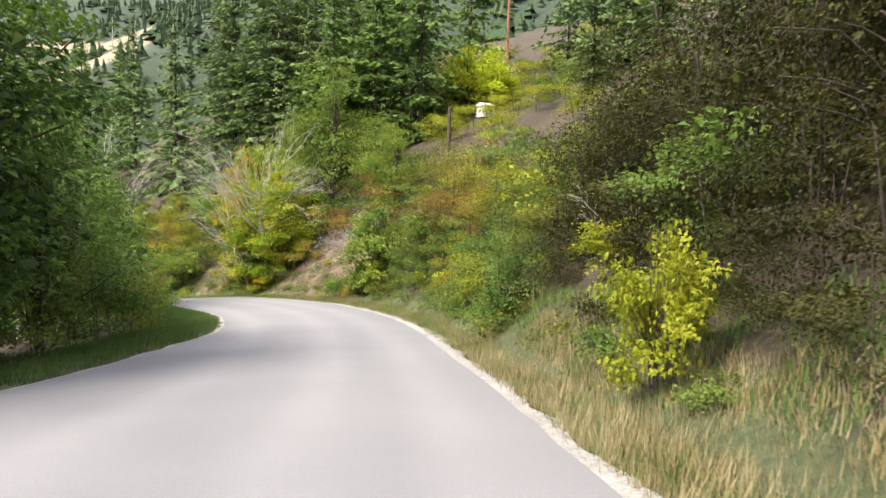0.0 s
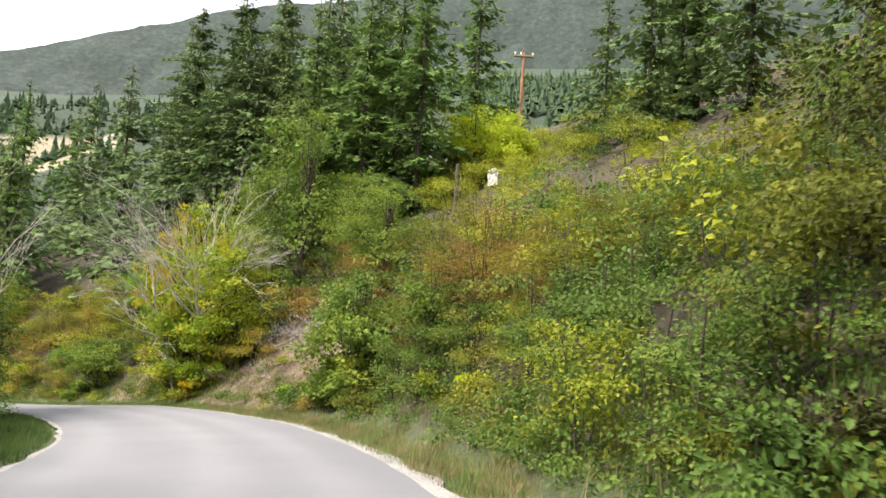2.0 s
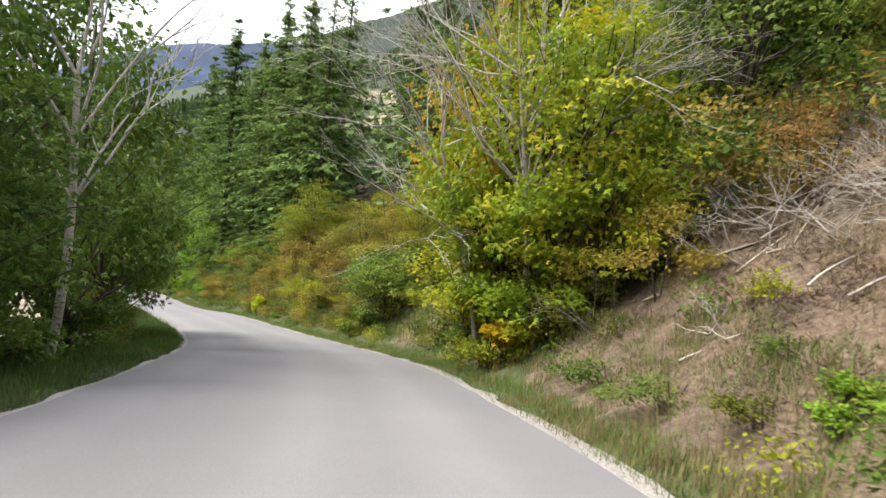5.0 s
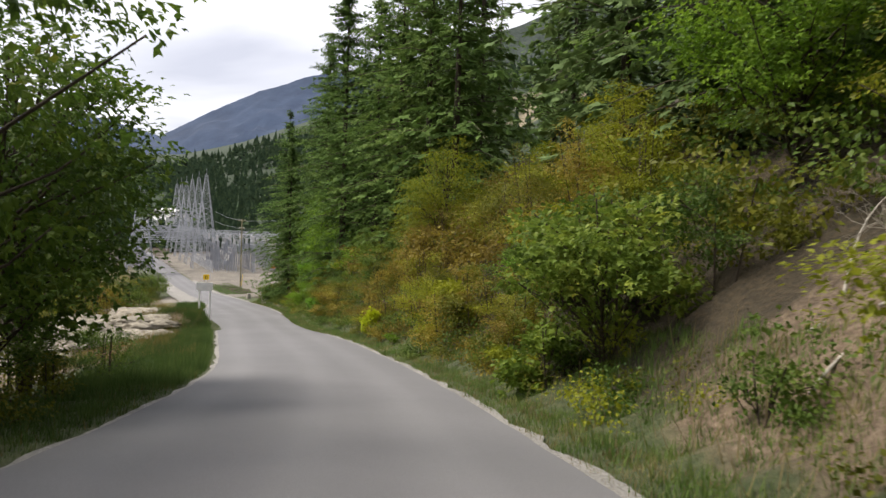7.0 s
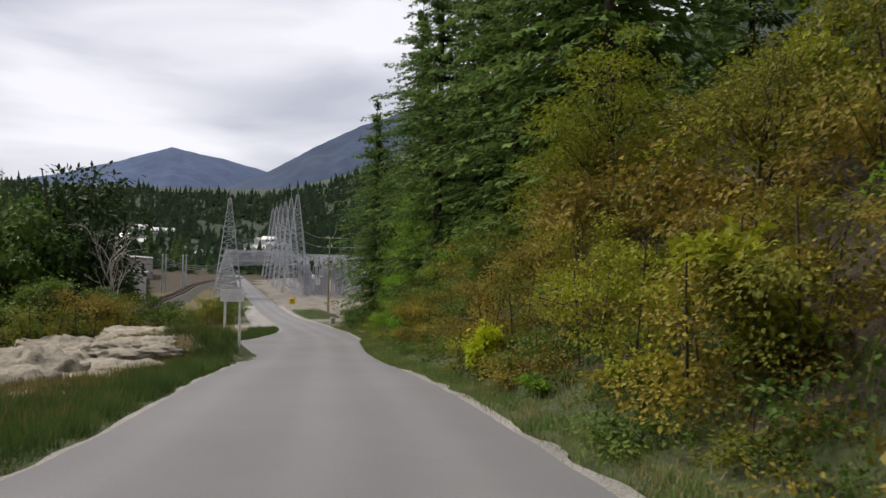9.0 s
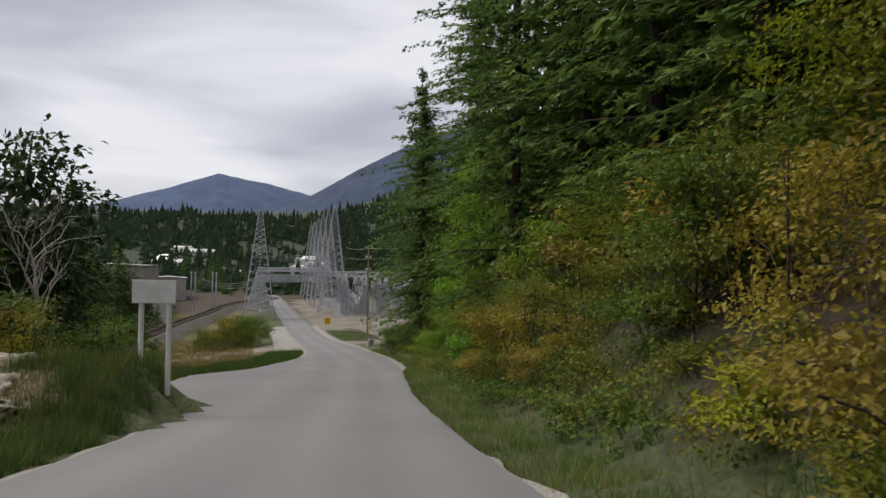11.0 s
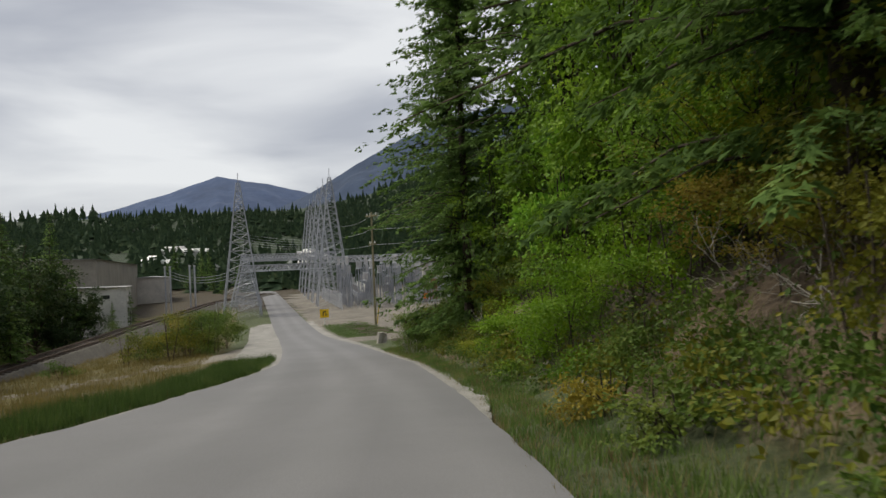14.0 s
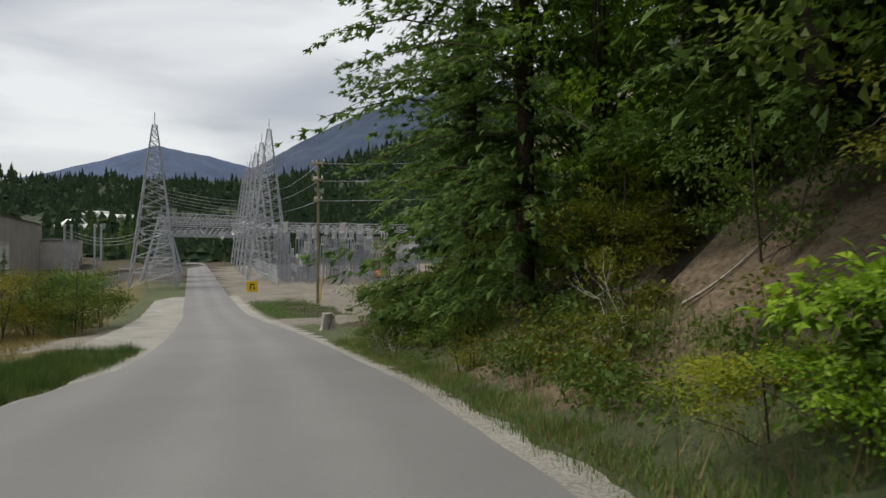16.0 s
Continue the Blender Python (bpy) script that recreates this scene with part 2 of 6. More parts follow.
def waves(x, y, size, seed=0):
    """Cheap rolling unevenness about -1 to 1."""
    r = np.random.RandomState(seed)
    out = 0
    for k in range(5):
        a, f, p = r.uniform(0, 6.28), (1.0 + 0.7 * k) / size, r.uniform(0, 6.28)
        out = out + np.sin((x * np.cos(a) + y * np.sin(a)) * f * 6.28 + p + 1.3 * np.sin((y * np.cos(a) - x * np.sin(a)) * f * 3.1)) / (1.4 + 0.5 * k)
    return out / 2.2


SKYLINE = ([-180, -60, 0, 20, 30, 40, 45, 50, 54, 58, 75, 85, 110, 140, 180], [12, 13, 15, 14.8, 13.4, 10.4, 8.6, 6.8, 5.2, 4.4, 4.0, 3.8, 3.8, 8, 12])


def bank_foot(s):
    return np.interp(s, [-40, 12, 30, 38, 48, 56, 75, 95, 105, 118, 130, 150], [3.0, 3.0, 3.9, 4.0, 3.6, 3.6, 3.6, 3.3, 3.2, 3.4, 3.8, 4.6])


def ground_height(x, y):
    x, y = np.atleast_1d(x).astype(float), np.atleast_1d(y).astype(float)
    s, l, zr = road_coords(x, y)
    foot = bank_foot(s)
    b = np.maximum(l - foot, 0)
    steep = np.interp(s, [0, 30, 40, 50, 60, 100, 130], [0.82, 0.8, 0.82, 0.82, 0.8, 0.82, 0.8])
    bank = steep * np.minimum(b, 13) + 0.5 * np.clip(b - 13, 0, 40) + 0.3 * np.clip(b - 53, 0, 400)
    bank = bank * (1 - smooth(134, 163, s + 0.25 * np.clip(l, 0, 40)))
    uneven = waves(x, y, 5.0, 3) * 0.35 * np.minimum(b / 2, 1) + waves(x, y, 1.6, 4) * 0.1 * np.minimum(b, 1)
    right = zr + bank + uneven + 0.08 * np.clip(l - 2.6, 0, 1.2)
    d = np.maximum(-l + np.interp(s, *LEFT_EDGE) - 0.4, 0)
    fall = np.interp(s, [0, 60, 85, 105, 120, 160], [0.34, 0.34, 0.22, 0.2, 0.12, 0.05])
    drop = 0.06 * np.minimum(d, 4) + fall * np.maximum(d - 4, 0)
    left = np.maximum(zr - drop, -20.6 + 0 * zr) + waves(x, y, 6, 5) * 0.15 * np.minimum(d / 2, 1)
    mound = 1.2 * smooth(95.5, 99.5, s) * (1 - smooth(100.8, 103.6, s)) * smooth(4.0, 5.0, -l) * (1 - smooth(9, 14, -l))
    z = np.where(l > 0, right, left + mound)
    z = z - np.where((l < np.interp(s, *RIGHT_EDGE) + 0.6) & (l > np.interp(s, *LEFT_EDGE) - 0.5), 0.07, 0.0)
    # the far hills
    rx, ry = x + 35, y - 67
    far = np.hypot(rx, ry)
    bearing = np.degrees(np.arctan2(-rx, ry))
    hill = -16 + far * np.tan(np.radians(np.interp(bearing, *SKYLINE))) * smooth(170, 680, far) + waves(x, y, 160, 8) * 7 * smooth(250, 600, far)
    hill = np.maximum(hill, np.interp(bearing, [-180, -150, -120, 8, 40, 60], [0, 0, 0.36, 0.36, 0.08, 0]) * far - 17)
    w = smooth(190, 330, far) * (1 - 0.96 * (1 - smooth(5, 30, np.abs(l))) * (far < 480))
    return z * (1 - w) + hill * w


def height_at(x, y):
    return float(ground_height(np.array([x]), np.array([y]))[0])


def spot(s, l, sink=0.0):
    x, y = at_road(s, l)
    return Vector((x, y, height_at(x, y) - sink))


# ---- mesh helpers ----


def mesh_np(name, verts, faces, mats, smooth_shade=False, index=None):
    """A mesh from arrays; faces is an (n, 3) or (n, 4) array."""
    me = bpy.data.meshes.new(name)
    verts, faces = np.asarray(verts, np.float32), np.asarray(faces, np.int32)
    k = faces.shape[1]
    me.vertices.add(len(verts))
    me.vertices.foreach_set("co", verts.ravel())
    me.loops.add(faces.size)
    me.loops.foreach_set("vertex_index", faces.ravel())
    me.polygons.add(len(faces))
    me.polygons.foreach_set("loop_start", np.arange(0, faces.size, k, dtype=np.int32))
    me.polygons.foreach_set("use_smooth", np.full(len(faces), smooth_shade))
    for m in mats if isinstance(mats, (list, tuple)) else [mats]:
        me.materials.append(m)
    if index is not None:
        me.polygons.foreach_set("material_index", np.asarray(index, np.int32))
    me.update(calc_edges=True)
    return me


def grid_faces(rows, cols):
    i = (np.arange(rows - 1)[:, None] * cols + np.arange(cols - 1)[None]).ravel()
    return np.stack([i, i + 1, i + cols + 1, i + cols], 1)


def part(name, data, parent, label="", m=None):
    ob = new(name, data)
    ob.parent = parent
    if m is not None:
        ob.matrix_basis = m
    return tagged(ob, label)


def part_bm(name, bm, mat, parent, label="", smooth_shade=False):
    me = bpy.data.meshes.new(name)
    for f in bm.faces:
        f.smooth = smooth_shade
    bm.to_mesh(me)
    bm.free()
    me.materials.append(mat)
    return part(name, me, parent, label)


def thing(name, where, label, category, group="", turn=0.0, kind=""):
    e = new(name)
    e.empty_display_size = 0.3
    e.matrix_basis = Matrix.Translation(where) @ Matrix.Rotation(turn, 4, "Z")
    return tagged(e, label, category, group, kind)


def tube(points, radii, sides=5):
    """A tube along points: vertices and quads."""
    p, r = np.asarray(points, float), np.asarray(radii, float)
    t = np.gradient(p, axis=0)
    t /= np.linalg.norm(t, axis=1)[:, None] + 1e-9
    ref = np.where(np.abs(t[:, 2:3]) > 0.9, np.array([[1.0, 0, 0]]), np.array([[0, 0, 1.0]]))
    u = np.cross(t, ref)
    u /= np.linalg.norm(u, axis=1)[:, None] + 1e-9
    v = np.cross(t, u)
    a = np.linspace(0, 2 * np.pi, sides, endpoint=False)
    ring = p[:, None] + r[:, None, None] * (np.cos(a)[None, :, None] * u[:, None] + np.sin(a)[None, :, None] * v[:, None])
    n = len(p)
    i = np.arange(n - 1)[:, None] * sides
    j = np.arange(sides)[None]
    k = (j + 1) % sides
    f = np.stack([i + j, i + k, i + sides + k, i + sides + j], -1).reshape(-1, 4)
    return ring.reshape(-1, 3), f


def joined(pieces):
    vs, fs, n = [], [], 0
    for v, f in pieces:
        vs.append(v)
        fs.append(f + n)
        n += len(v)
    return np.vstack(vs), np.vstack(fs)


# ---- plants ----


def unit(v):
    return v / (np.linalg.norm(v, axis=-1, keepdims=True) + 1e-9)


def leaf_frames(axis, normal):
    axis = unit(axis)
    normal = unit(normal - axis * (normal * axis).sum(1, keepdims=True))
    return axis, normal, np.cross(axis, normal)


def leaf_blades(at, axis, normal, length, width, lobes=1):
    """Leaves as small bent blades, as vertices and triangles. lobes 3: a maple leaf; 1: a pointed leaf; 0: a bare sliver."""
    axis, normal, side = leaf_frames(axis, normal)
    n = len(at)
    L, W = length[:, None], width[:, None]
    if lobes == 3:
        pts = [at, at + axis * L * 0.3 + side * L * 0.62 - normal * L * 0.1, at + axis * L * 0.52 + side * L * 0.2 + normal * L * 0.05, at + axis * L - normal * L * 0.15,
               at + axis * L * 0.52 - side * L * 0.2 + normal * L * 0.05, at + axis * L * 0.3 - side * L * 0.62 - normal * L * 0.1]
        tri = [[0, 1, 2], [0, 2, 3], [0, 3, 4], [0, 4, 5]]
    elif lobes == 1:
        mid = at + axis * L * 0.48 + normal * L * 0.07
        pts = [at, mid + side * W * 0.5, at + axis * L - normal * L * 0.1, mid - side * W * 0.5]
        tri = [[0, 1, 2], [0, 2, 3]]
    else:
        mid = at + axis * L * 0.45
        pts = [at - side * W * 0.3, mid + side * W * 0.55, at + axis * L]
        tri = [[0, 1, 2]]
    k = len(pts)
    i = (np.arange(n) * k)[:, None, None]
    return np.stack(pts, 1).reshape(-1, 3), (i + np.array(tri)[None]).reshape(-1, 3)


def spray(rng, centre, out, count, reach, leaf, lobes, flat=0.35, droop=0.35):
    """The leaves of one twig end: a flattened fan round centre, leaning outwards."""
    out = out / (np.linalg.norm(out) + 1e-9)
    d = np.clip(rng.normal(size=(count, 3)), -1.7, 1.7)
    d[:, 2] *= flat
    at = centre + d * reach * 0.5
    axis = unit(d * 0.7 + out + rng.normal(size=(count, 3)) * 0.35 + np.array([0, 0, -droop]))
    normal = unit(np.array([0, 0, 0.9]) + 0.8 * out + rng.normal(size=3) * 0.3 + rng.normal(size=(count, 3)) * 0.24)
    ln = leaf * rng.uniform(0.6, 1.2, count)
    return at, axis, normal, ln


def crown_shape(rng, radii, centre, clumps, per, reach, leaf, lobes=1, hollow=0.55, lumps=9, lump_size=0.5, lean=0.0, low=-0.9, core=0.55):
    """A crown of leaf sprays on an uneven, lumpy outline with gaps. Returns leaf mesh arrays and the places of the sprays."""
    lobe_dirs = unit(rng.normal(size=(lumps, 3)) + np.array([0, 0, 0.2]))
    lobe_gain = rng.uniform(0.6, 1.0, lumps)
    A, X, N, L, C = [], [], [], [], []
    boughs = max(5, int(clumps / 6.5))
    made = 0
    while made < boughs:
        d = unit(rng.normal(size=3))
        if d[2] < low:
            continue
        gain = 0.66 + lump_size * max(0, float(np.max((lobe_dirs @ d - 0.55) * lobe_gain)) * 2.0)
        r = rng.uniform(hollow, 1.0) ** 0.6 * gain
        bough = np.array(centre) + d * r * np.array(radii) + np.array([lean * d[2], 0, 0])
        out = d * np.array([1, 1, 0.5])
        size = np.array(radii) * rng.uniform(0.1, 0.2) * np.array([1, 1, 0.5])
        for k in range(max(2, int(clumps / boughs + rng.uniform(-1.5, 2.5)))):
            c = bough + np.clip(rng.normal(size=3), -1.6, 1.6) * size
            a, x, nn, ln = spray(rng, c, out + rng.normal(size=3) * 0.3, rng.randint(int(per * 0.6), int(per * 1.4) + 1), reach * rng.uniform(0.7, 1.3), leaf, lobes)
            A.append(a), X.append(x), N.append(nn), L.append(ln), C.append(c)
        made += 1
    A, X, N, L = np.vstack(A), np.vstack(X), np.vstack(N), np.hstack(L)
    C = np.array(C)
    outer = leaf_blades(A, X, N, L, L * (0.58 if lobes == 1 else 0.7), lobes)
    # coarser leaves further in, behind the outer sprays
    n = int(len(A) * core)
    at = C[rng.randint(0, len(C), n)]
    at = np.array(centre) + (at - np.array(centre)) * rng.uniform(0.6, 0.92, n)[:, None] + rng.normal(size=(n, 3)) * reach * 0.4
    out = unit(at - np.array(centre) + rng.normal(size=(n, 3)) * 0.2)
    ln = leaf * rng.uniform(0.95, 1.4, n) * (0.8 if lobes == 3 else 1.0)
    inner = leaf_blades(at, unit(rng.normal(size=(n, 3)) + np.array([0, 0, -0.6])), out + rng.normal(size=(n, 3)) * 0.35 + np.array([0, 0, 0.4]), ln, ln * 0.75, 1)
    return joined([outer, inner]), C


def limb(rng, a, b, r0, r1, bend=0.12, n=5):
    a, b = np.array(a, float), np.array(b, float)
    u = np.linspace(0, 1, n)[:, None]
    p = a + (b - a) * u + np.array([0, 0, 1.0]) * np.sin(u * np.pi) * np.linalg.norm(b - a) * bend * rng.uniform(-0.3, 1.2)
    p[1:-1] += rng.normal(size=(n - 2, 3)) * np.linalg.norm(b - a) * 0.03
    return tube(p, np.linspace(r0, r1, n), 4)


def dead_branches(rng, start, count, length, spread, r0=0.05, levels=3, up=0.7):
    """Bare forking twigs from one point. Tubes of three sides."""
    out = []

    def grow(p, d, ln, r, lv):
        q = p + d * ln
        bow = rng.normal(size=3) * ln * 0.06
        out.append(tube(np.stack([p, (p + q) / 2 + bow, q]), [r, r * 0.8, r * 0.55], 3))
        if lv > 0:
            for _ in range(rng.randint(2, 4)):
                nd = unit(d + rng.normal(size=3) * spread)
                grow(q if rng.rand() < 0.6 else p + d * ln * rng.uniform(0.45, 0.9), nd, ln * rng.uniform(0.5, 0.8), r * 0.55, lv - 1)

    for _ in range(count):
        d = unit(rng.normal(size=3) * np.array([1, 1, 0.5]) + np.array([0, 0, up]))
        grow(np.array(start, float), d, length * rng.uniform(0.7, 1.2), r0, levels)
    return joined(out)


def broadleaf_meshes(seed, height, radii, trunk_r, clumps, per, reach, leaf, lobes, stems=1, crown_base=0.3, hollow=0.5, limbs=14):
    """Meshes of trunk with limbs, and of the crown, standing on the origin."""
    rng = np.random.RandomState(seed)
    cz = height - radii[2]
    (v, f), c = crown_shape(rng, radii, (0, 0, cz), clumps, per, reach, leaf, lobes, hollow)
    wood = []
    for k in range(stems):
        tip = np.array([rng.normal() * radii[0] * 0.25, rng.normal() * radii[1] * 0.25, height * 0.86])
        foot = np.array([rng.normal() * 0.12 * (stems > 1), rng.normal() * 0.12 * (stems > 1), -0.4])
        u = np.linspace(0, 1, 7)[:, None]
        p = foot + (tip - foot) * u + np.sin(u * 5 + k) * np.array([0.1, 0.07, 0]) * height * 0.1
        wood.append(tube(p, trunk_r / (1 + 0.35 * (stems - 1)) * (1 - 0.85 * u[:, 0]) + 0.012, 5))
        for i in rng.choice(len(c), min(limbs, len(c)), replace=False):
            h = np.clip((c[i][2] - 0.15 * height) / height * 0.8, 0.15, 0.85)
            base = np.array([np.interp(h, u[:, 0], p[:, j]) for j in range(3)])
            wood.append(limb(rng, base, c[i], trunk_r * 0.3, 0.012))
    wv, wf = joined(wood)
    return (wv, wf), (v, f)


def fir_meshes(seed, height, radius, whorls=34, per=7, twigs=13, ragged=0.25, bare=0.1, fat=0.3, cap=0.72):
    """A fir: straight trunk, drooping branches in whorls, each a flat spray of twigs with needles."""
    rng = np.random.RandomState(seed)
    wood = [tube(np.array([[0, 0, -0.5], [0, 0, height * 0.5], [0, 0, height]]), [radius * 0.05, radius * 0.028, 0.02], 7)]
    A, X, N, L = [], [], [], []
    for k in range(whorls):
        h = bare + (1 - bare) * np.clip(k + rng.uniform(-0.9, 0.9), 0, whorls - 0.5) / whorls
        reach = radius * (1 - h) ** 0.75 * rng.uniform(1 - ragged, 1 + ragged) * min(1, 0.55 + 1.6 * h)
        for j in range(per):
            a = rng.uniform(0, 6.283)
            ln = max(reach * rng.uniform(0.45, 1.2), 0.25)
            up = 0.35 * (h - 0.35)
            d = np.array([math.cos(a), math.sin(a), 0])
            base = np.array([0, 0, h * height + rng.uniform(-0.25, 0.25)])
            tip = base + d * ln + np.array([0, 0, up * ln - 0.12 * ln])
            mid = (base + tip) / 2 + np.array([0, 0, 0.09 * ln])
            if j % 4 == 0:
                wood.append(tube(np.stack([base, mid, tip]), [0.045, 0.03, 0.01], 3))
            n = max(4, int(twigs * (0.5 + 0.5 * ln / radius)))
            u = rng.uniform(0.02, 1.0, n)
            pos = base + (mid - base) * np.minimum(u * 2, 1)[:, None] + (tip - mid) * np.maximum(u * 2 - 1, 0)[:, None]
            side = np.cross(d, [0, 0, 1.0])
            sgn = rng.choice([-1, 1], n)
            ax = d * 0.8 + side * sgn[:, None] * rng.uniform(0.3, 1.0, n)[:, None] - np.array([0, 0, 1.0]) * rng.uniform(0.1, 0.9, n)[:, None]
            A.append(pos + rng.normal(size=(n, 3)) * 0.05), X.append(ax + rng.normal(size=(n, 3)) * 0.15)
            N.append(np.array([0, 0, 1.0]) + rng.normal(size=(n, 3)) * 0.35)
            L.append(np.clip(ln * 0.36 * (1.15 - 0.7 * u), min(0.22, cap * 0.7), cap) * rng.uniform(0.7, 1.3, n))
    A, X, N, L = np.vstack(A), np.vstack(X), np.vstack(N), np.hstack(L)
    # every twig carries a middle blade and two finer side blades
    ax, nr = unit(X), unit(N)
    sd = np.cross(ax, nr)
    v1, f1 = leaf_blades(A, X, N, L, L * fat, 0)
    v2, f2 = leaf_blades(A + ax * (L * 0.25)[:, None], ax + sd * 0.8, N, L * 0.6, L * fat * 0.8, 0)
    v3, f3 = leaf_blades(A + ax * (L * 0.35)[:, None], ax - sd * 0.8, N, L * 0.55, L * fat * 0.8, 0)
    # hanging sprays close to the trunk
    n = 1500
    h = rng.uniform(0.02, 0.93, n) ** 1.1
    a, rad = rng.uniform(0, 6.283, n), radius * (1 - h) ** 0.8 * rng.uniform(0.1, 0.62, n)
    at = np.stack([np.cos(a) * rad, np.sin(a) * rad, h * height], 1)
    ax = np.stack([np.cos(a), np.sin(a), rng.uniform(-1.3, -0.2, n)], 1)
    ln = rng.uniform(0.25, 0.5, n)
    v4, f4 = leaf_blades(at, ax, np.stack([np.cos(a), np.sin(a), 0.6 + 0 * a], 1) + rng.normal(size=(n, 3)) * 0.3, ln, ln * 0.36, 0)
    return joined(wood), joined([(v1, f1), (v2, f2), (v3, f3), (v4, f4)])


def plant(name, wood, leaves, leaf_key, where, size, turn, label, category, group, bark="bark", parts=("trunk", "crown"), tilt=(0.0, 0.0)):
    e = thing(name, where, label, category, group)
    e.matrix_basis = Matrix.Translation(where) @ Euler((tilt[0], tilt[1], turn)).to_matrix().to_4x4() @ Matrix.Diagonal((*size, 1))
    for pname, me, mat in ((parts[0], wood, M[bark]), (parts[1], leaves, M[leaf_key])):
        o = part(pname, me, e)
        o.material_slots[0].link = "OBJECT"
        o.material_slots[0].material = mat
    return e


def prototype(pair, name):
    (wv, wf), (lv, lf) = pair
    return mesh_np(name + "_wood", wv, wf, M["bark"], True), mesh_np(name + "_leaves", lv, lf, M["green"])


# ---- ground ----


def axis_steps(a, b, fine, far, grow=1.13):
    inner = np.arange(a, b + fine, fine)
    out, d = [], fine
    while sum(out) < far:
        d *= grow
        out.append(d)
    o = np.cumsum(out)
    return np.r_[a - o[::-1], inner, inner[-1] + o]


gx, gy = axis_steps(-132, 18, 0.85, 1900), axis_steps(-16, 138, 0.85, 1900)
GX, GY = np.meshgrid(gx, gy)
fx, fy = GX.ravel(), GY.ravel()
gz = ground_height(fx, fy)
gf = grid_faces(len(gy), len(gx))
vs_, vl_, _ = road_coords(fx, fy)
vfar = np.hypot(fx + 35, fy - 67)
vb = np.degrees(np.arctan2(-(fx + 35), fy - 67))
vw = waves(fx, fy, 4, 2)
band = lambda v, a, b, soft: smooth(a - soft, a + soft, v) * (1 - smooth(b - soft, b + soft, v))
LANE = spline([(-108, 111, 0), (-104.4, 106.8, 0), (-102, 100, 0), (-99.5, 92.5, 0), (-96, 82, 0), (-91, 66, 0)], 1.0)
lane_gap = np.full(len(fx), 99.0)
near_lane = (fx > -118) & (fx < -78) & (fy > 55) & (fy < 120)
lane_d = (fx[near_lane, None] - LANE[None, :, 0]) ** 2 + (fy[near_lane, None] - LANE[None, :, 1]) ** 2
lane_gap[near_lane] = np.sqrt(lane_d.min(1))
lane_wide = np.full(len(fx), 1.0)
lane_wide[near_lane] = np.interp(lane_d.argmin(1), [0, 6, 14, 50], [3.2, 2.6, 1.5, 1.3])
ZONE = {
    "verge": np.maximum(band(vl_, 1.5, bank_foot(vs_) + 0.6 + 0.5 * vw, 0.5), band(vl_, -8.5 + vw, 0, 0.9)) * (1 - smooth(215, 260, vs_)),
    "soil": np.maximum.reduce([band(vl_, 3.3, 10 + 2 * vw, 0.6) * band(vs_, 38, 48.5, 1.0), 0.8 * band(vl_, 3.4, 7.5 + 2 * vw, 0.6) * band(vs_, 111, 119, 1.5),
                               band(vl_, 3.8, 6.5 + vw, 0.5) * band(vs_, 131, 139, 1.5), 0.75 * band(vl_, 3.4, 9 + 2 * vw, 0.7) * band(vs_, 57, 62, 1.2), band(vl_, -17 + 2 * vw, -5.2 + 0.5 * vw, 0.8) * band(vs_, 80, 99, 2.5)]),
    "dry_field": band(vl_, -60, -6.5 + vw, 1.2) * smooth(100, 112, vs_) * (1 - smooth(150, 190, vfar)),
    "gravel": (1 - smooth(lane_wide * 0.8, lane_wide * 1.25, lane_gap)) + band(vl_, 2.4, 60, 0.5) * smooth(156, 166, vs_) * (1 - smooth(190, 230, vfar)) * (1 - band(vl_, 3.2, 8.5, 0.6) * band(vs_, 168, 188, 2)),
    "far_forest": smooth(150, 220, vfar) * (1 - band(vl_, -45, 50, 6) * (vfar < 260)),
    "clearing": band(vb, 20, 37, 1.5) * band(vfar, 330, 560, 30) * smooth(-0.5, 0.1, waves(fx, fy, 200, 6)),
}


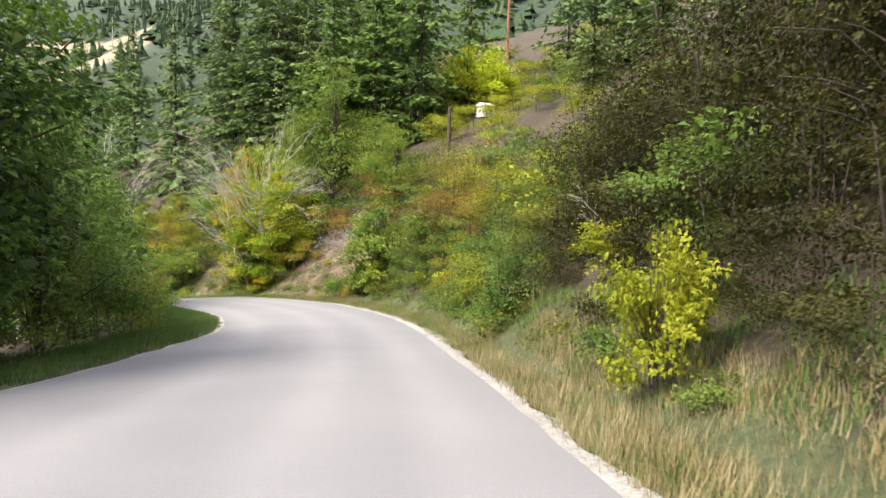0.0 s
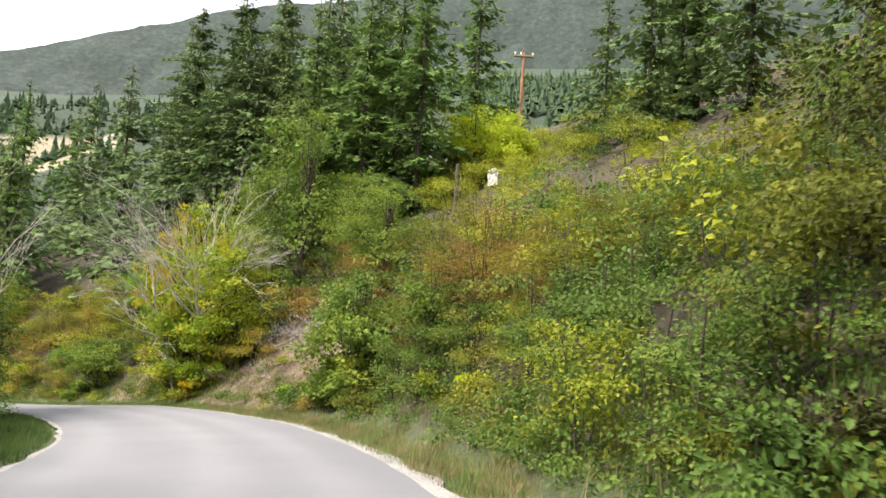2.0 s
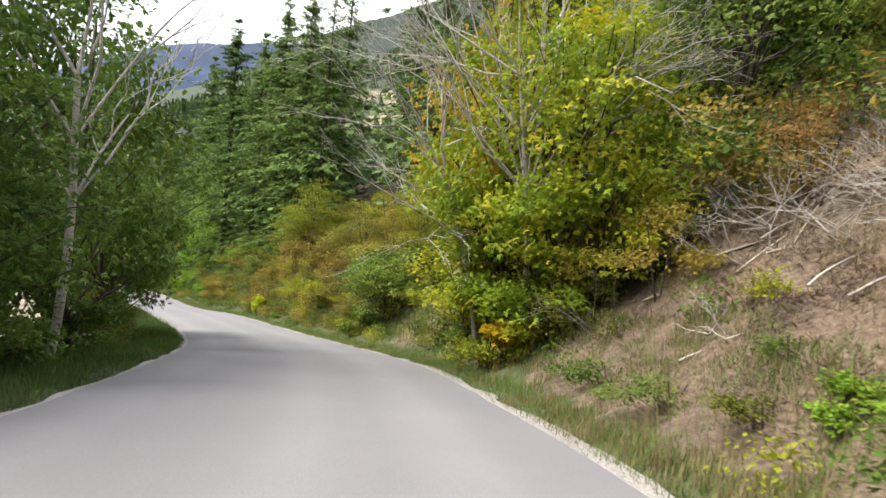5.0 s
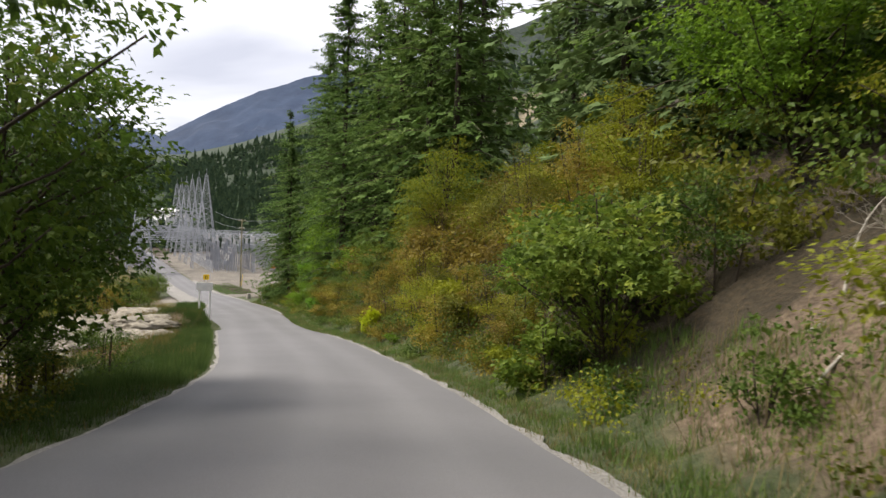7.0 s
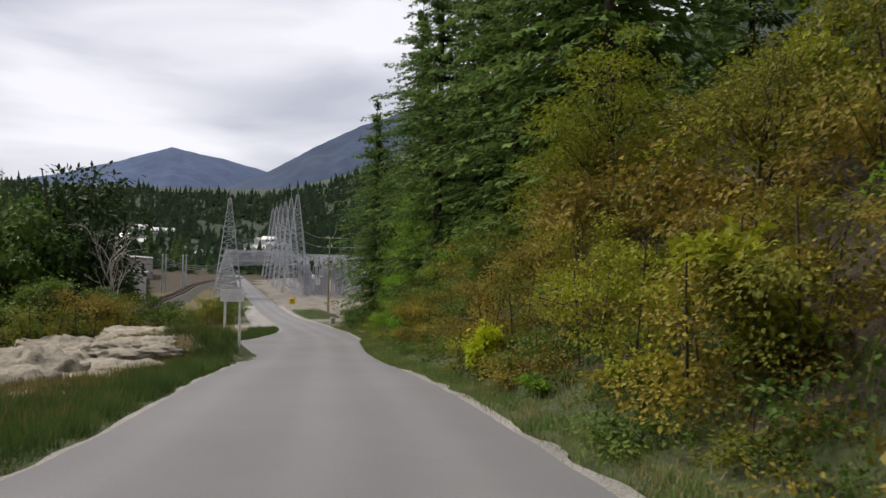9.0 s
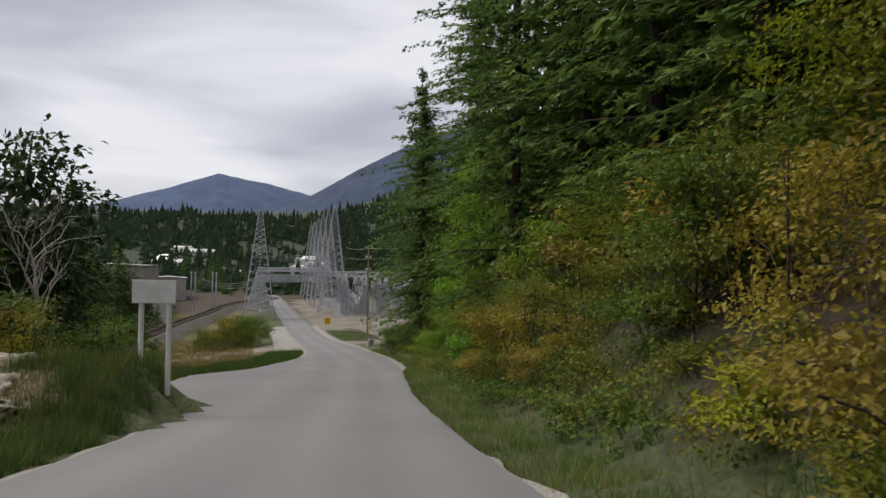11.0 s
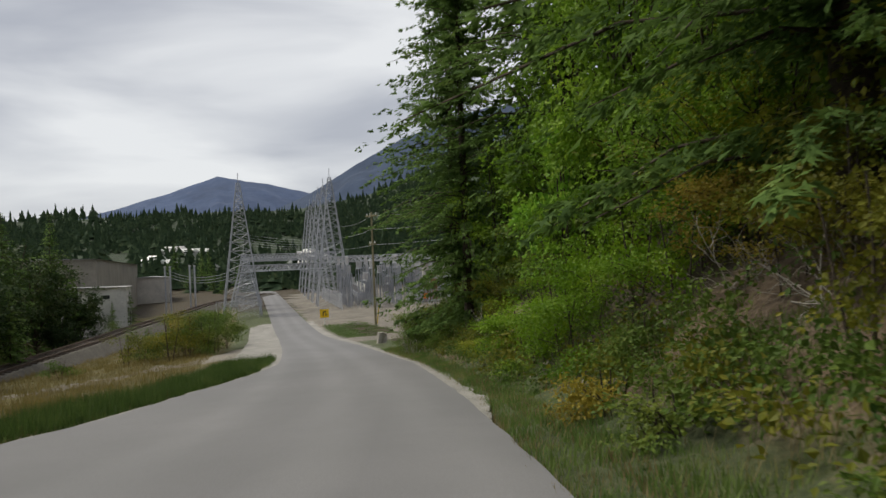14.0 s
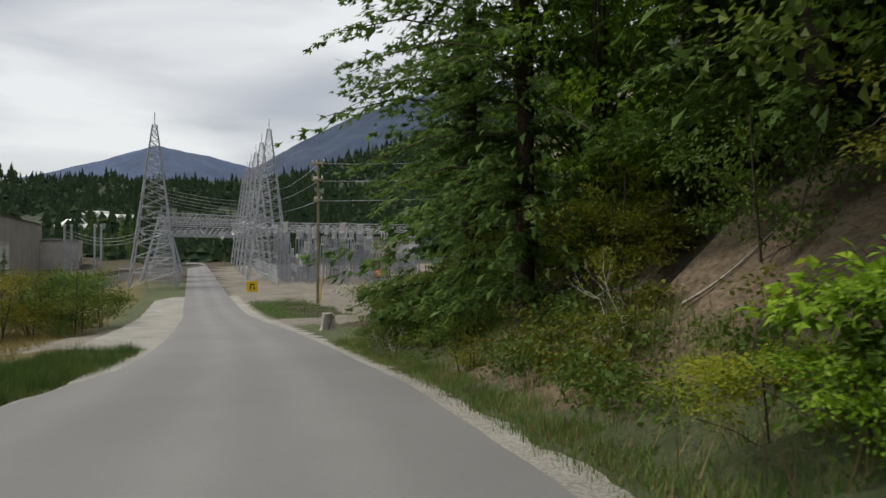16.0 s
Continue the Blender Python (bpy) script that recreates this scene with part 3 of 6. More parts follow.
def ground_material():
    m, n, l, b = material("hillside_ground")
    fine, mid, wide = noise_node(n, l, 9, 6, 0.65), noise_node(n, l, 1.2, 4), noise_node(n, l, 0.3, 3)
    stops = {"litter": [(0.25, (0.018, 0.014, 0.008)), (0.5, (0.045, 0.034, 0.019)), (0.8, (0.11, 0.08, 0.045))],
             "verge": [(0.25, (0.025, 0.042, 0.014)), (0.5, (0.062, 0.08, 0.03)), (0.8, (0.13, 0.125, 0.06))],
             "soil": [(0.25, (0.055, 0.038, 0.026)), (0.45, (0.145, 0.105, 0.073)), (0.7, (0.26, 0.2, 0.145))],
             "dry_field": [(0.25, (0.035, 0.038, 0.012)), (0.5, (0.1, 0.085, 0.027)), (0.8, (0.18, 0.14, 0.048))],
             "gravel": [(0.3, (0.1, 0.09, 0.078)), (0.5, (0.19, 0.172, 0.15)), (0.75, (0.29, 0.27, 0.24))],
             "far_forest": [(0.3, (0.012, 0.024, 0.014)), (0.6, (0.03, 0.05, 0.025)), (0.85, (0.08, 0.07, 0.04))],
             "clearing": [(0.3, (0.12, 0.105, 0.065)), (0.6, (0.27, 0.225, 0.15))]}
    colour = None
    for key, st in stops.items():
        r = ramp_node(n, st)
        l.new(fine.outputs["Fac"], r.inputs["Fac"])
        if colour is None:
            colour = r.outputs["Color"]
            continue
        at = n.new("ShaderNodeAttribute")
        at.attribute_name = "zone_" + key
        # a ragged border between the zones
        rag = n.new("ShaderNodeMath")
        rag.operation = "MULTIPLY_ADD"
        rag.inputs[1].default_value = 0.7
        l.new(mid.outputs["Fac"], rag.inputs[0])
        l.new(at.outputs["Fac"], rag.inputs[2])
        edge = n.new("ShaderNodeMapRange")
        edge.inputs["From Min"].default_value, edge.inputs["From Max"].default_value = 0.75, 0.98
        l.new(rag.outputs[0], edge.inputs["Value"])
        colour = mix_colour(n, l, edge.outputs["Result"], colour, r.outputs["Color"])
    shade = ramp_node(n, [(0.3, (0.7, 0.7, 0.7)), (0.7, (1.15, 1.12, 1.08))])
    l.new(wide.outputs["Fac"], shade.inputs["Fac"])
    l.new(mix_colour(n, l, 1.0, colour, shade.outputs["Color"], "MULTIPLY"), b.inputs["Base Color"])
    b.inputs["Roughness"].default_value = 0.95
    add = n.new("ShaderNodeMath")
    l.new(fine.outputs["Fac"], add.inputs[0])
    l.new(mid.outputs["Fac"], add.inputs[1])
    bump(n, l, b, add.outputs[0], 1.0, 0.12)
    return m


ground_mesh = mesh_np("ground", np.stack([fx, fy, gz], 1), gf, ground_material(), True)
for key, val in ZONE.items():
    ground_mesh.attributes.new("zone_" + key, "FLOAT", "POINT").data.foreach_set("value", np.clip(val, 0, 1).astype(np.float32))
ground = new("ground", ground_mesh)
tagged(ground, "steep wooded valley ground with leaf litter and soil", "ground", kind="structure")


def ribbon(name, s0, s1, step, left, right, lift, mat, cols=7, crown=0.0, wob=0.0, seed=1, rag=(1, 1)):
    ss = np.arange(s0, s1, step)
    rng = np.random.RandomState(seed)
    jag = rng.normal(size=(2, len(ss))) * wob * 0.12 + np.stack([np.sin(ss * 1.9 + np.sin(ss * 0.73) * 2), np.sin(ss * 1.6 + 2 + np.sin(ss * 0.81) * 2)]) * wob * 0.7
    jag *= np.array(rag)[:, None]
    V = []
    for i, s in enumerate(ss):
        c, t = along(s)
        a, b = left(s) + jag[0, i], right(s) + jag[1, i]
        u = np.linspace(0, 1, cols)
        o = a + (b - a) * u
        V.append(np.stack([c[0] + t[1] * o, c[1] - t[0] * o, c[2] + lift + crown * (1 - (2 * u - 1) ** 2)], 1))
    return new(name, mesh_np(name, np.vstack(V), grid_faces(len(ss), cols)[:, ::-1], mat, True))


edge_r = lambda s: float(np.interp(s, *RIGHT_EDGE))
edge_l = lambda s: float(np.interp(s, *LEFT_EDGE))


def road_material():
    m, n, l, b = material("asphalt_worn_grey")
    fine, blot, wide = noise_node(n, l, 70, 6, 0.7), noise_node(n, l, 1.6, 4), noise_node(n, l, 0.22, 3)
    r = ramp_node(n, [(0.25, (0.118, 0.117, 0.125)), (0.55, (0.165, 0.164, 0.174)), (0.8, (0.221, 0.22, 0.231))])
    l.new(fine.outputs["Fac"], r.inputs["Fac"])
    at = n.new("ShaderNodeAttribute")
    at.attribute_name = "wheel_track"
    jit = n.new("ShaderNodeMath")
    jit.operation = "MULTIPLY_ADD"
    jit.inputs[1].default_value = 0.5
    l.new(blot.outputs["Fac"], jit.inputs[0])
    l.new(at.outputs["Fac"], jit.inputs[2])
    tr = ramp_node(n, [(0.2, (0.93, 0.93, 0.93)), (1.0, (1.07, 1.07, 1.065))])
    l.new(jit.outputs[0], tr.inputs["Fac"])
    sh = ramp_node(n, [(0.3, (0.9, 0.9, 0.9)), (0.7, (1.06, 1.05, 1.05))])
    l.new(wide.outputs["Fac"], sh.inputs["Fac"])
    c = mix_colour(n, l, 1.0, r.outputs["Color"], tr.outputs["Color"], "MULTIPLY")
    l.new(mix_colour(n, l, 1.0, c, sh.outputs["Color"], "MULTIPLY"), b.inputs["Base Color"])
    b.inputs["Roughness"].default_value = 0.8
    b.inputs["Specular IOR Level"].default_value = 0.3
    bump(n, l, b, fine.outputs["Fac"], 0.3, 0.004)
    return m


road = ribbon("road", -40, 335, 0.5, edge_l, edge_r, 0.03, road_material(), 15, 0.03, 0.025)
rs_, rl_, _ = road_coords(*np.array([v.co[:2] for v in road.data.vertices]).T)
road.data.attributes.new("wheel_track", "FLOAT", "POINT").data.foreach_set(
    "value", sum(np.exp(-((rl_ - c) / 0.38) ** 2) for c in (-0.75, 0.85, -2.9)).astype(np.float32))
tagged(road, "worn pale grey asphalt road without markings", "road", kind="structure")
tagged(ribbon("road_shoulder_right", -40, 200, 0.25, lambda s: edge_r(s) - 0.3, lambda s: edge_r(s) + float(np.interp(s, [0, 20, 50, 60, 90, 97, 116, 122, 150, 170], [0.2, 0.42, 0.26, 0.2, 0.26, -0.2, -0.2, 0.4, 0.6, 1.2])), 0.012, M["gravel"], 4, 0.0, 0.13, 5, (0, 1)), "pale gravel strip along the asphalt edge", "gravel shoulder", kind="structure")
tagged(ribbon("road_shoulder_left", -40, 200, 0.25, lambda s: edge_l(s) - float(np.interp(s, [0, 140, 146, 152, 195, 200], [0.13, 0.13, 1.2, 2.9, 2.6, 1.0])), lambda s: edge_l(s) + 0.3, 0.012, M["gravel"], 4, 0.0, 0.07, 6, (1, 0)), "pale gravel strip along the asphalt edge", "gravel shoulder", kind="structure")

# ---- planting ----
P_FIR = [prototype(fir_meshes(11, 24, 5.9, 52, 8, 36, 0.28, 0.03, 0.4, 0.4), "fir"), prototype(fir_meshes(14, 23, 5.9, 52, 8, 36, 0.38, 0.02, 0.4, 0.4), "fir_full")]
P_FIRNEAR = [prototype(fir_meshes(12, 24, 5.9, 52, 8, 120, 0.32, 0.04, 0.32, 0.25), "fir_near")]
P_FIRFAR = [prototype(fir_meshes(15, 22, 5.9, 36, 6, 12, 0.3, 0.03, 0.56, 0.85), "fir_behind"), prototype(fir_meshes(16, 22, 5.2, 36, 6, 12, 0.35, 0.03, 0.56, 0.85), "fir_behind_slim")]
P_MAPLE = [prototype(broadleaf_meshes(21, 10, (4.0, 4.0, 4.9), 0.17, 270, 22, 0.78, 0.165, 3, 2, limbs=20), "maple"),
           prototype(broadleaf_meshes(22, 8, (3.4, 3.4, 3.9), 0.13, 210, 22, 0.72, 0.165, 3, 3, limbs=16), "maple_low")]
P_MAPLEFAR = [prototype(broadleaf_meshes(26 + k, 9, (3.7, 3.7, 4.4), 0.16, 220, 14, 0.85, 0.32, 1, 2, limbs=16), "maple_behind") for k in range(2)]
P_SAPLING = [prototype(broadleaf_meshes(23 + k, 4.2, (1.9, 1.9, 2.1), 0.04, 90, 20, 0.55, 0.165, 3, 3, limbs=12), "maple_sapling") for k in range(2)]
P_YOUNG = [prototype(broadleaf_meshes(27 + k, 2.3, (1.05, 1.05, 1.15), 0.02, 52, 13, 0.42, 0.19, 3, 3, hollow=0.3, limbs=9), "young_maple") for k in range(2)]
P_SHRUB = [prototype(broadleaf_meshes(30 + k, 2.6, (1.8, 1.7, 1.4), 0.02, 62, 28, 0.42, 0.082, 1, 2, hollow=0.45, limbs=3), "shrub") for k in range(4)]
P_TALL = [prototype(broadleaf_meshes(36 + k, 5.5, (2.5, 2.4, 2.8), 0.035, 165, 28, 0.5, 0.086, 1, 4, hollow=0.45, limbs=7), "tall_shrub") for k in range(2)]
P_LOW = [prototype(broadleaf_meshes(40 + k, 1.1, (1.0, 1.0, 0.62), 0.01, 36, 20, 0.32, 0.08, 1, 3, hollow=0.4, limbs=3), "low_shrub") for k in range(3)]

P_BEHIND = [mesh_np("undergrowth_clump", *broadleaf_meshes(50 + k, 2.6, (1.8, 1.7, 1.4), 0.02, 46, 13, 0.48, 0.13, 0, 1, hollow=0.5, limbs=2)[1], M["green"]) for k in range(3)]

SIZES = {"fir": (P_FIR, "fir_tree", "fir tree"), "firnear": (P_FIRNEAR, "fir_tree", "fir tree"), "firfar": (P_FIRFAR, "fir_tree", "fir tree"), "maple": (P_MAPLE, "maple_tree", "tree"), "maplefar": (P_MAPLEFAR, "maple_tree", "tree"), "sapling": (P_SAPLING, "maple_sapling", "tree"), "young": (P_YOUNG, "young_maple", "tree"),
         "shrub": (P_SHRUB, "shrub", "shrub"), "tall": (P_TALL, "tall_shrub", "shrub"), "low": (P_LOW, "low_shrub", "shrub")}
KINDS = {"needle": "dark green", "needle_grey": "grey-green", "maple_green": "green-leaved", "maple_light": "light green", "maple_dark": "dark green", "alder": "very dark green", "lime_bright": "bright lime", "maple_turning": "yellow-green autumn",          "yellow": "bright yellow", "olive": "olive-brown", "fresh": "fresh green", "gold": "golden autumn", "maple_bright": "bright green", "thicket": "dull brown-olive", "brown": "brown autumn", "rust": "rust-brown", "green": "green", "lime": "yellow-green"}
WORDS = {"fir": "%s fir tree with drooping branches on the bank", "firnear": "%s tall fir tree leaning its branches over the road", "firfar": "%s fir tree standing high on the slope", "maplefar": "%s maple tree standing back from the road", "maple": "%s bigleaf maple tree beside the road", "sapling": "%s maple sapling growing on the road bank", "young": "%s young maple with large leaves by the verge",
         "shrub": "%s leafy shrub on the steep roadside bank", "tall": "%s tall thicket shrub overhanging the roadside bank", "low": "%s low undergrowth shrub by the road verge"}
prng = random.Random(7)


def grow(sort, leaf, s, l, size=1.0, tall=1.0, which=None, sink=0.15, at=None, lean=0.0, bark="bark"):
    protos, name, cat = SIZES[sort]
    wood, leaves = protos[which if which is not None else prng.randrange(len(protos))]
    where = spot(s, l, sink) if at is None else Vector((at[0], at[1], height_at(at[0], at[1]) - sink))
    k = size * prng.uniform(0.94, 1.06)
    parts = ("trunk", "crown") if sort in ("fir", "firnear", "firfar", "maple", "maplefar", "sapling", "young") else ("stem", "foliage")
    return plant(name, wood, leaves, leaf, where, (k, k, k * tall), prng.uniform(0, 6.28), WORDS[sort] % KINDS[leaf], cat, KINDS[leaf] + " " + cat + "s", parts=parts, tilt=(0, lean), bark=bark)


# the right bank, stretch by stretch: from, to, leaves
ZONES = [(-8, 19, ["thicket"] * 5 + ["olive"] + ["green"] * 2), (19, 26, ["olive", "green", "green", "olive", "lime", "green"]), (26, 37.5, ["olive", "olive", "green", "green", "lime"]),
         (37.5, 50, ["olive", "brown", "olive", "green"]), (50, 76, ["olive", "green", "lime", "olive", "green"]), (76, 96, ["brown", "brown", "olive", "brown", "brown", "olive", "lime"]), (96, 112, ["green", "green", "olive", "brown", "olive"]),
         (112, 124, ["olive", "brown", "green", "green"]), (124, 152, ["green", "olive", "green"])]
FLOOR = [(-8, 40, ["green", "green", "olive"]), (40, 70, ["green", "olive", "lime"]), (70, 96, ["olive", "brown", "green"]), (96, 152, ["green", "green", "olive"])]
UNDER = {}
for s0, s1, leaves in ZONES:
    s = s0
    while s < s1:
        for l in (3.95, 4.6, 5.9, 7.6, 9.6, 12):
            ss, ll = s + prng.uniform(-0.8, 0.8), l + prng.uniform(-0.6, 0.6) + float(bank_foot(s)) - 3.7
            bare = 1 < ss < 17 and ll < 5.2 or 22 < ss < 37 and ll < 4.9 or 57 < ss < 62.8 and ll < 6.4 or 38 < ss < 48.5 and ll < 8.8 or 111.5 < ss < 117 and ll < 7.5 and prng.random() < 0.6 or 133 < ss < 139 and ll < 6
            if bare and prng.random() < 0.9 or prng.random() < 0.06 or 120 < ss < 127.5 and ll < 6.5 or 108 < ss < 111.5 and ll < 4.3 or 128 < ss < 133 and ll < 5.6:
                continue
            low = l < 5
            if l < 4.4 and prng.random() < 0.45:
                continue
            if l > 7:
                UNDER.setdefault(prng.choice(leaves), []).append((ss, ll, prng.uniform(0.9, 1.35)))
                continue
            grow("low" if low and (l < 4.4 or prng.random() < 0.6) else "shrub", prng.choice(leaves + ["green"] * 2) if l < 4.4 else prng.choice(leaves), ss, ll, prng.uniform(0.75, 1.0) if l < 7 else prng.uniform(0.85, 1.3), prng.uniform(0.85, 1.15))
        s += 2.0


# a carpet of low leaves over the bank
CARPET = [mesh_np("carpet_clump", *broadleaf_meshes(70 + k, 0.7, (0.95, 0.95, 0.42), 0.01, 18, 11, 0.36, 0.085, 1, 1, hollow=0.3, limbs=1)[1], M["green"]) for k in range(3)]


def carpet_spots():
    out = {}
    for k in range(760):
        ss = prng.uniform(4, 150)
        ll = float(bank_foot(ss)) + (prng.uniform(-0.1, 5.0) if k < 460 else prng.uniform(0.0, 1.6))
        if (38 < ss < 48.5 or 3 < ss < 16.5 or 57 < ss < 62.5) and prng.random() < 0.85 or (112 < ss < 119 or 133 < ss < 139) and ll < 7 and prng.random() < 0.2:
            continue
        leaf = prng.choice([z for z in FLOOR if z[0] <= ss <= z[1]][0][2])
        out.setdefault(leaf, []).append((ss, ll, prng.uniform(0.7, 1.2)))
    return out


def joined_plants(spots, protos, sink=0.15):
    sheets = []
    for ss, ll, k in spots:
        me = protos[prng.randrange(len(protos))]
        v = np.empty(len(me.vertices) * 3, np.float32)
        me.vertices.foreach_get("co", v)
        q = np.empty(len(me.loops), np.int32)
        me.loops.foreach_get("vertex_index", q)
        a, p = prng.uniform(0, 6.28), spot(ss, ll, sink)
        v = v.reshape(-1, 3) * k @ np.array([[math.cos(a), math.sin(a), 0], [-math.sin(a), math.cos(a), 0], [0, 0, 1]]) + np.array(p)
        sheets.append((v, q.reshape(-1, 3)))
    return joined(sheets)


for leaf, spots in carpet_spots().items():
    v, f = joined_plants(spots, CARPET, 0.1)
    tagged(new("ground_cover", mesh_np("ground_cover", v, f, M[leaf])), KINDS[leaf] + " low ground cover between the bank shrubs", "ground cover", kind="stuff")

# the shrubs further up the bank, past counting: one sheet of undergrowth for each colour
for leaf, spots in UNDER.items():
    v, f = joined_plants(spots, P_BEHIND)
    tagged(new("undergrowth", mesh_np("undergrowth", v, f, M[leaf])), KINDS[leaf] + " leafy undergrowth covering the upper bank", "undergrowth", kind="stuff")

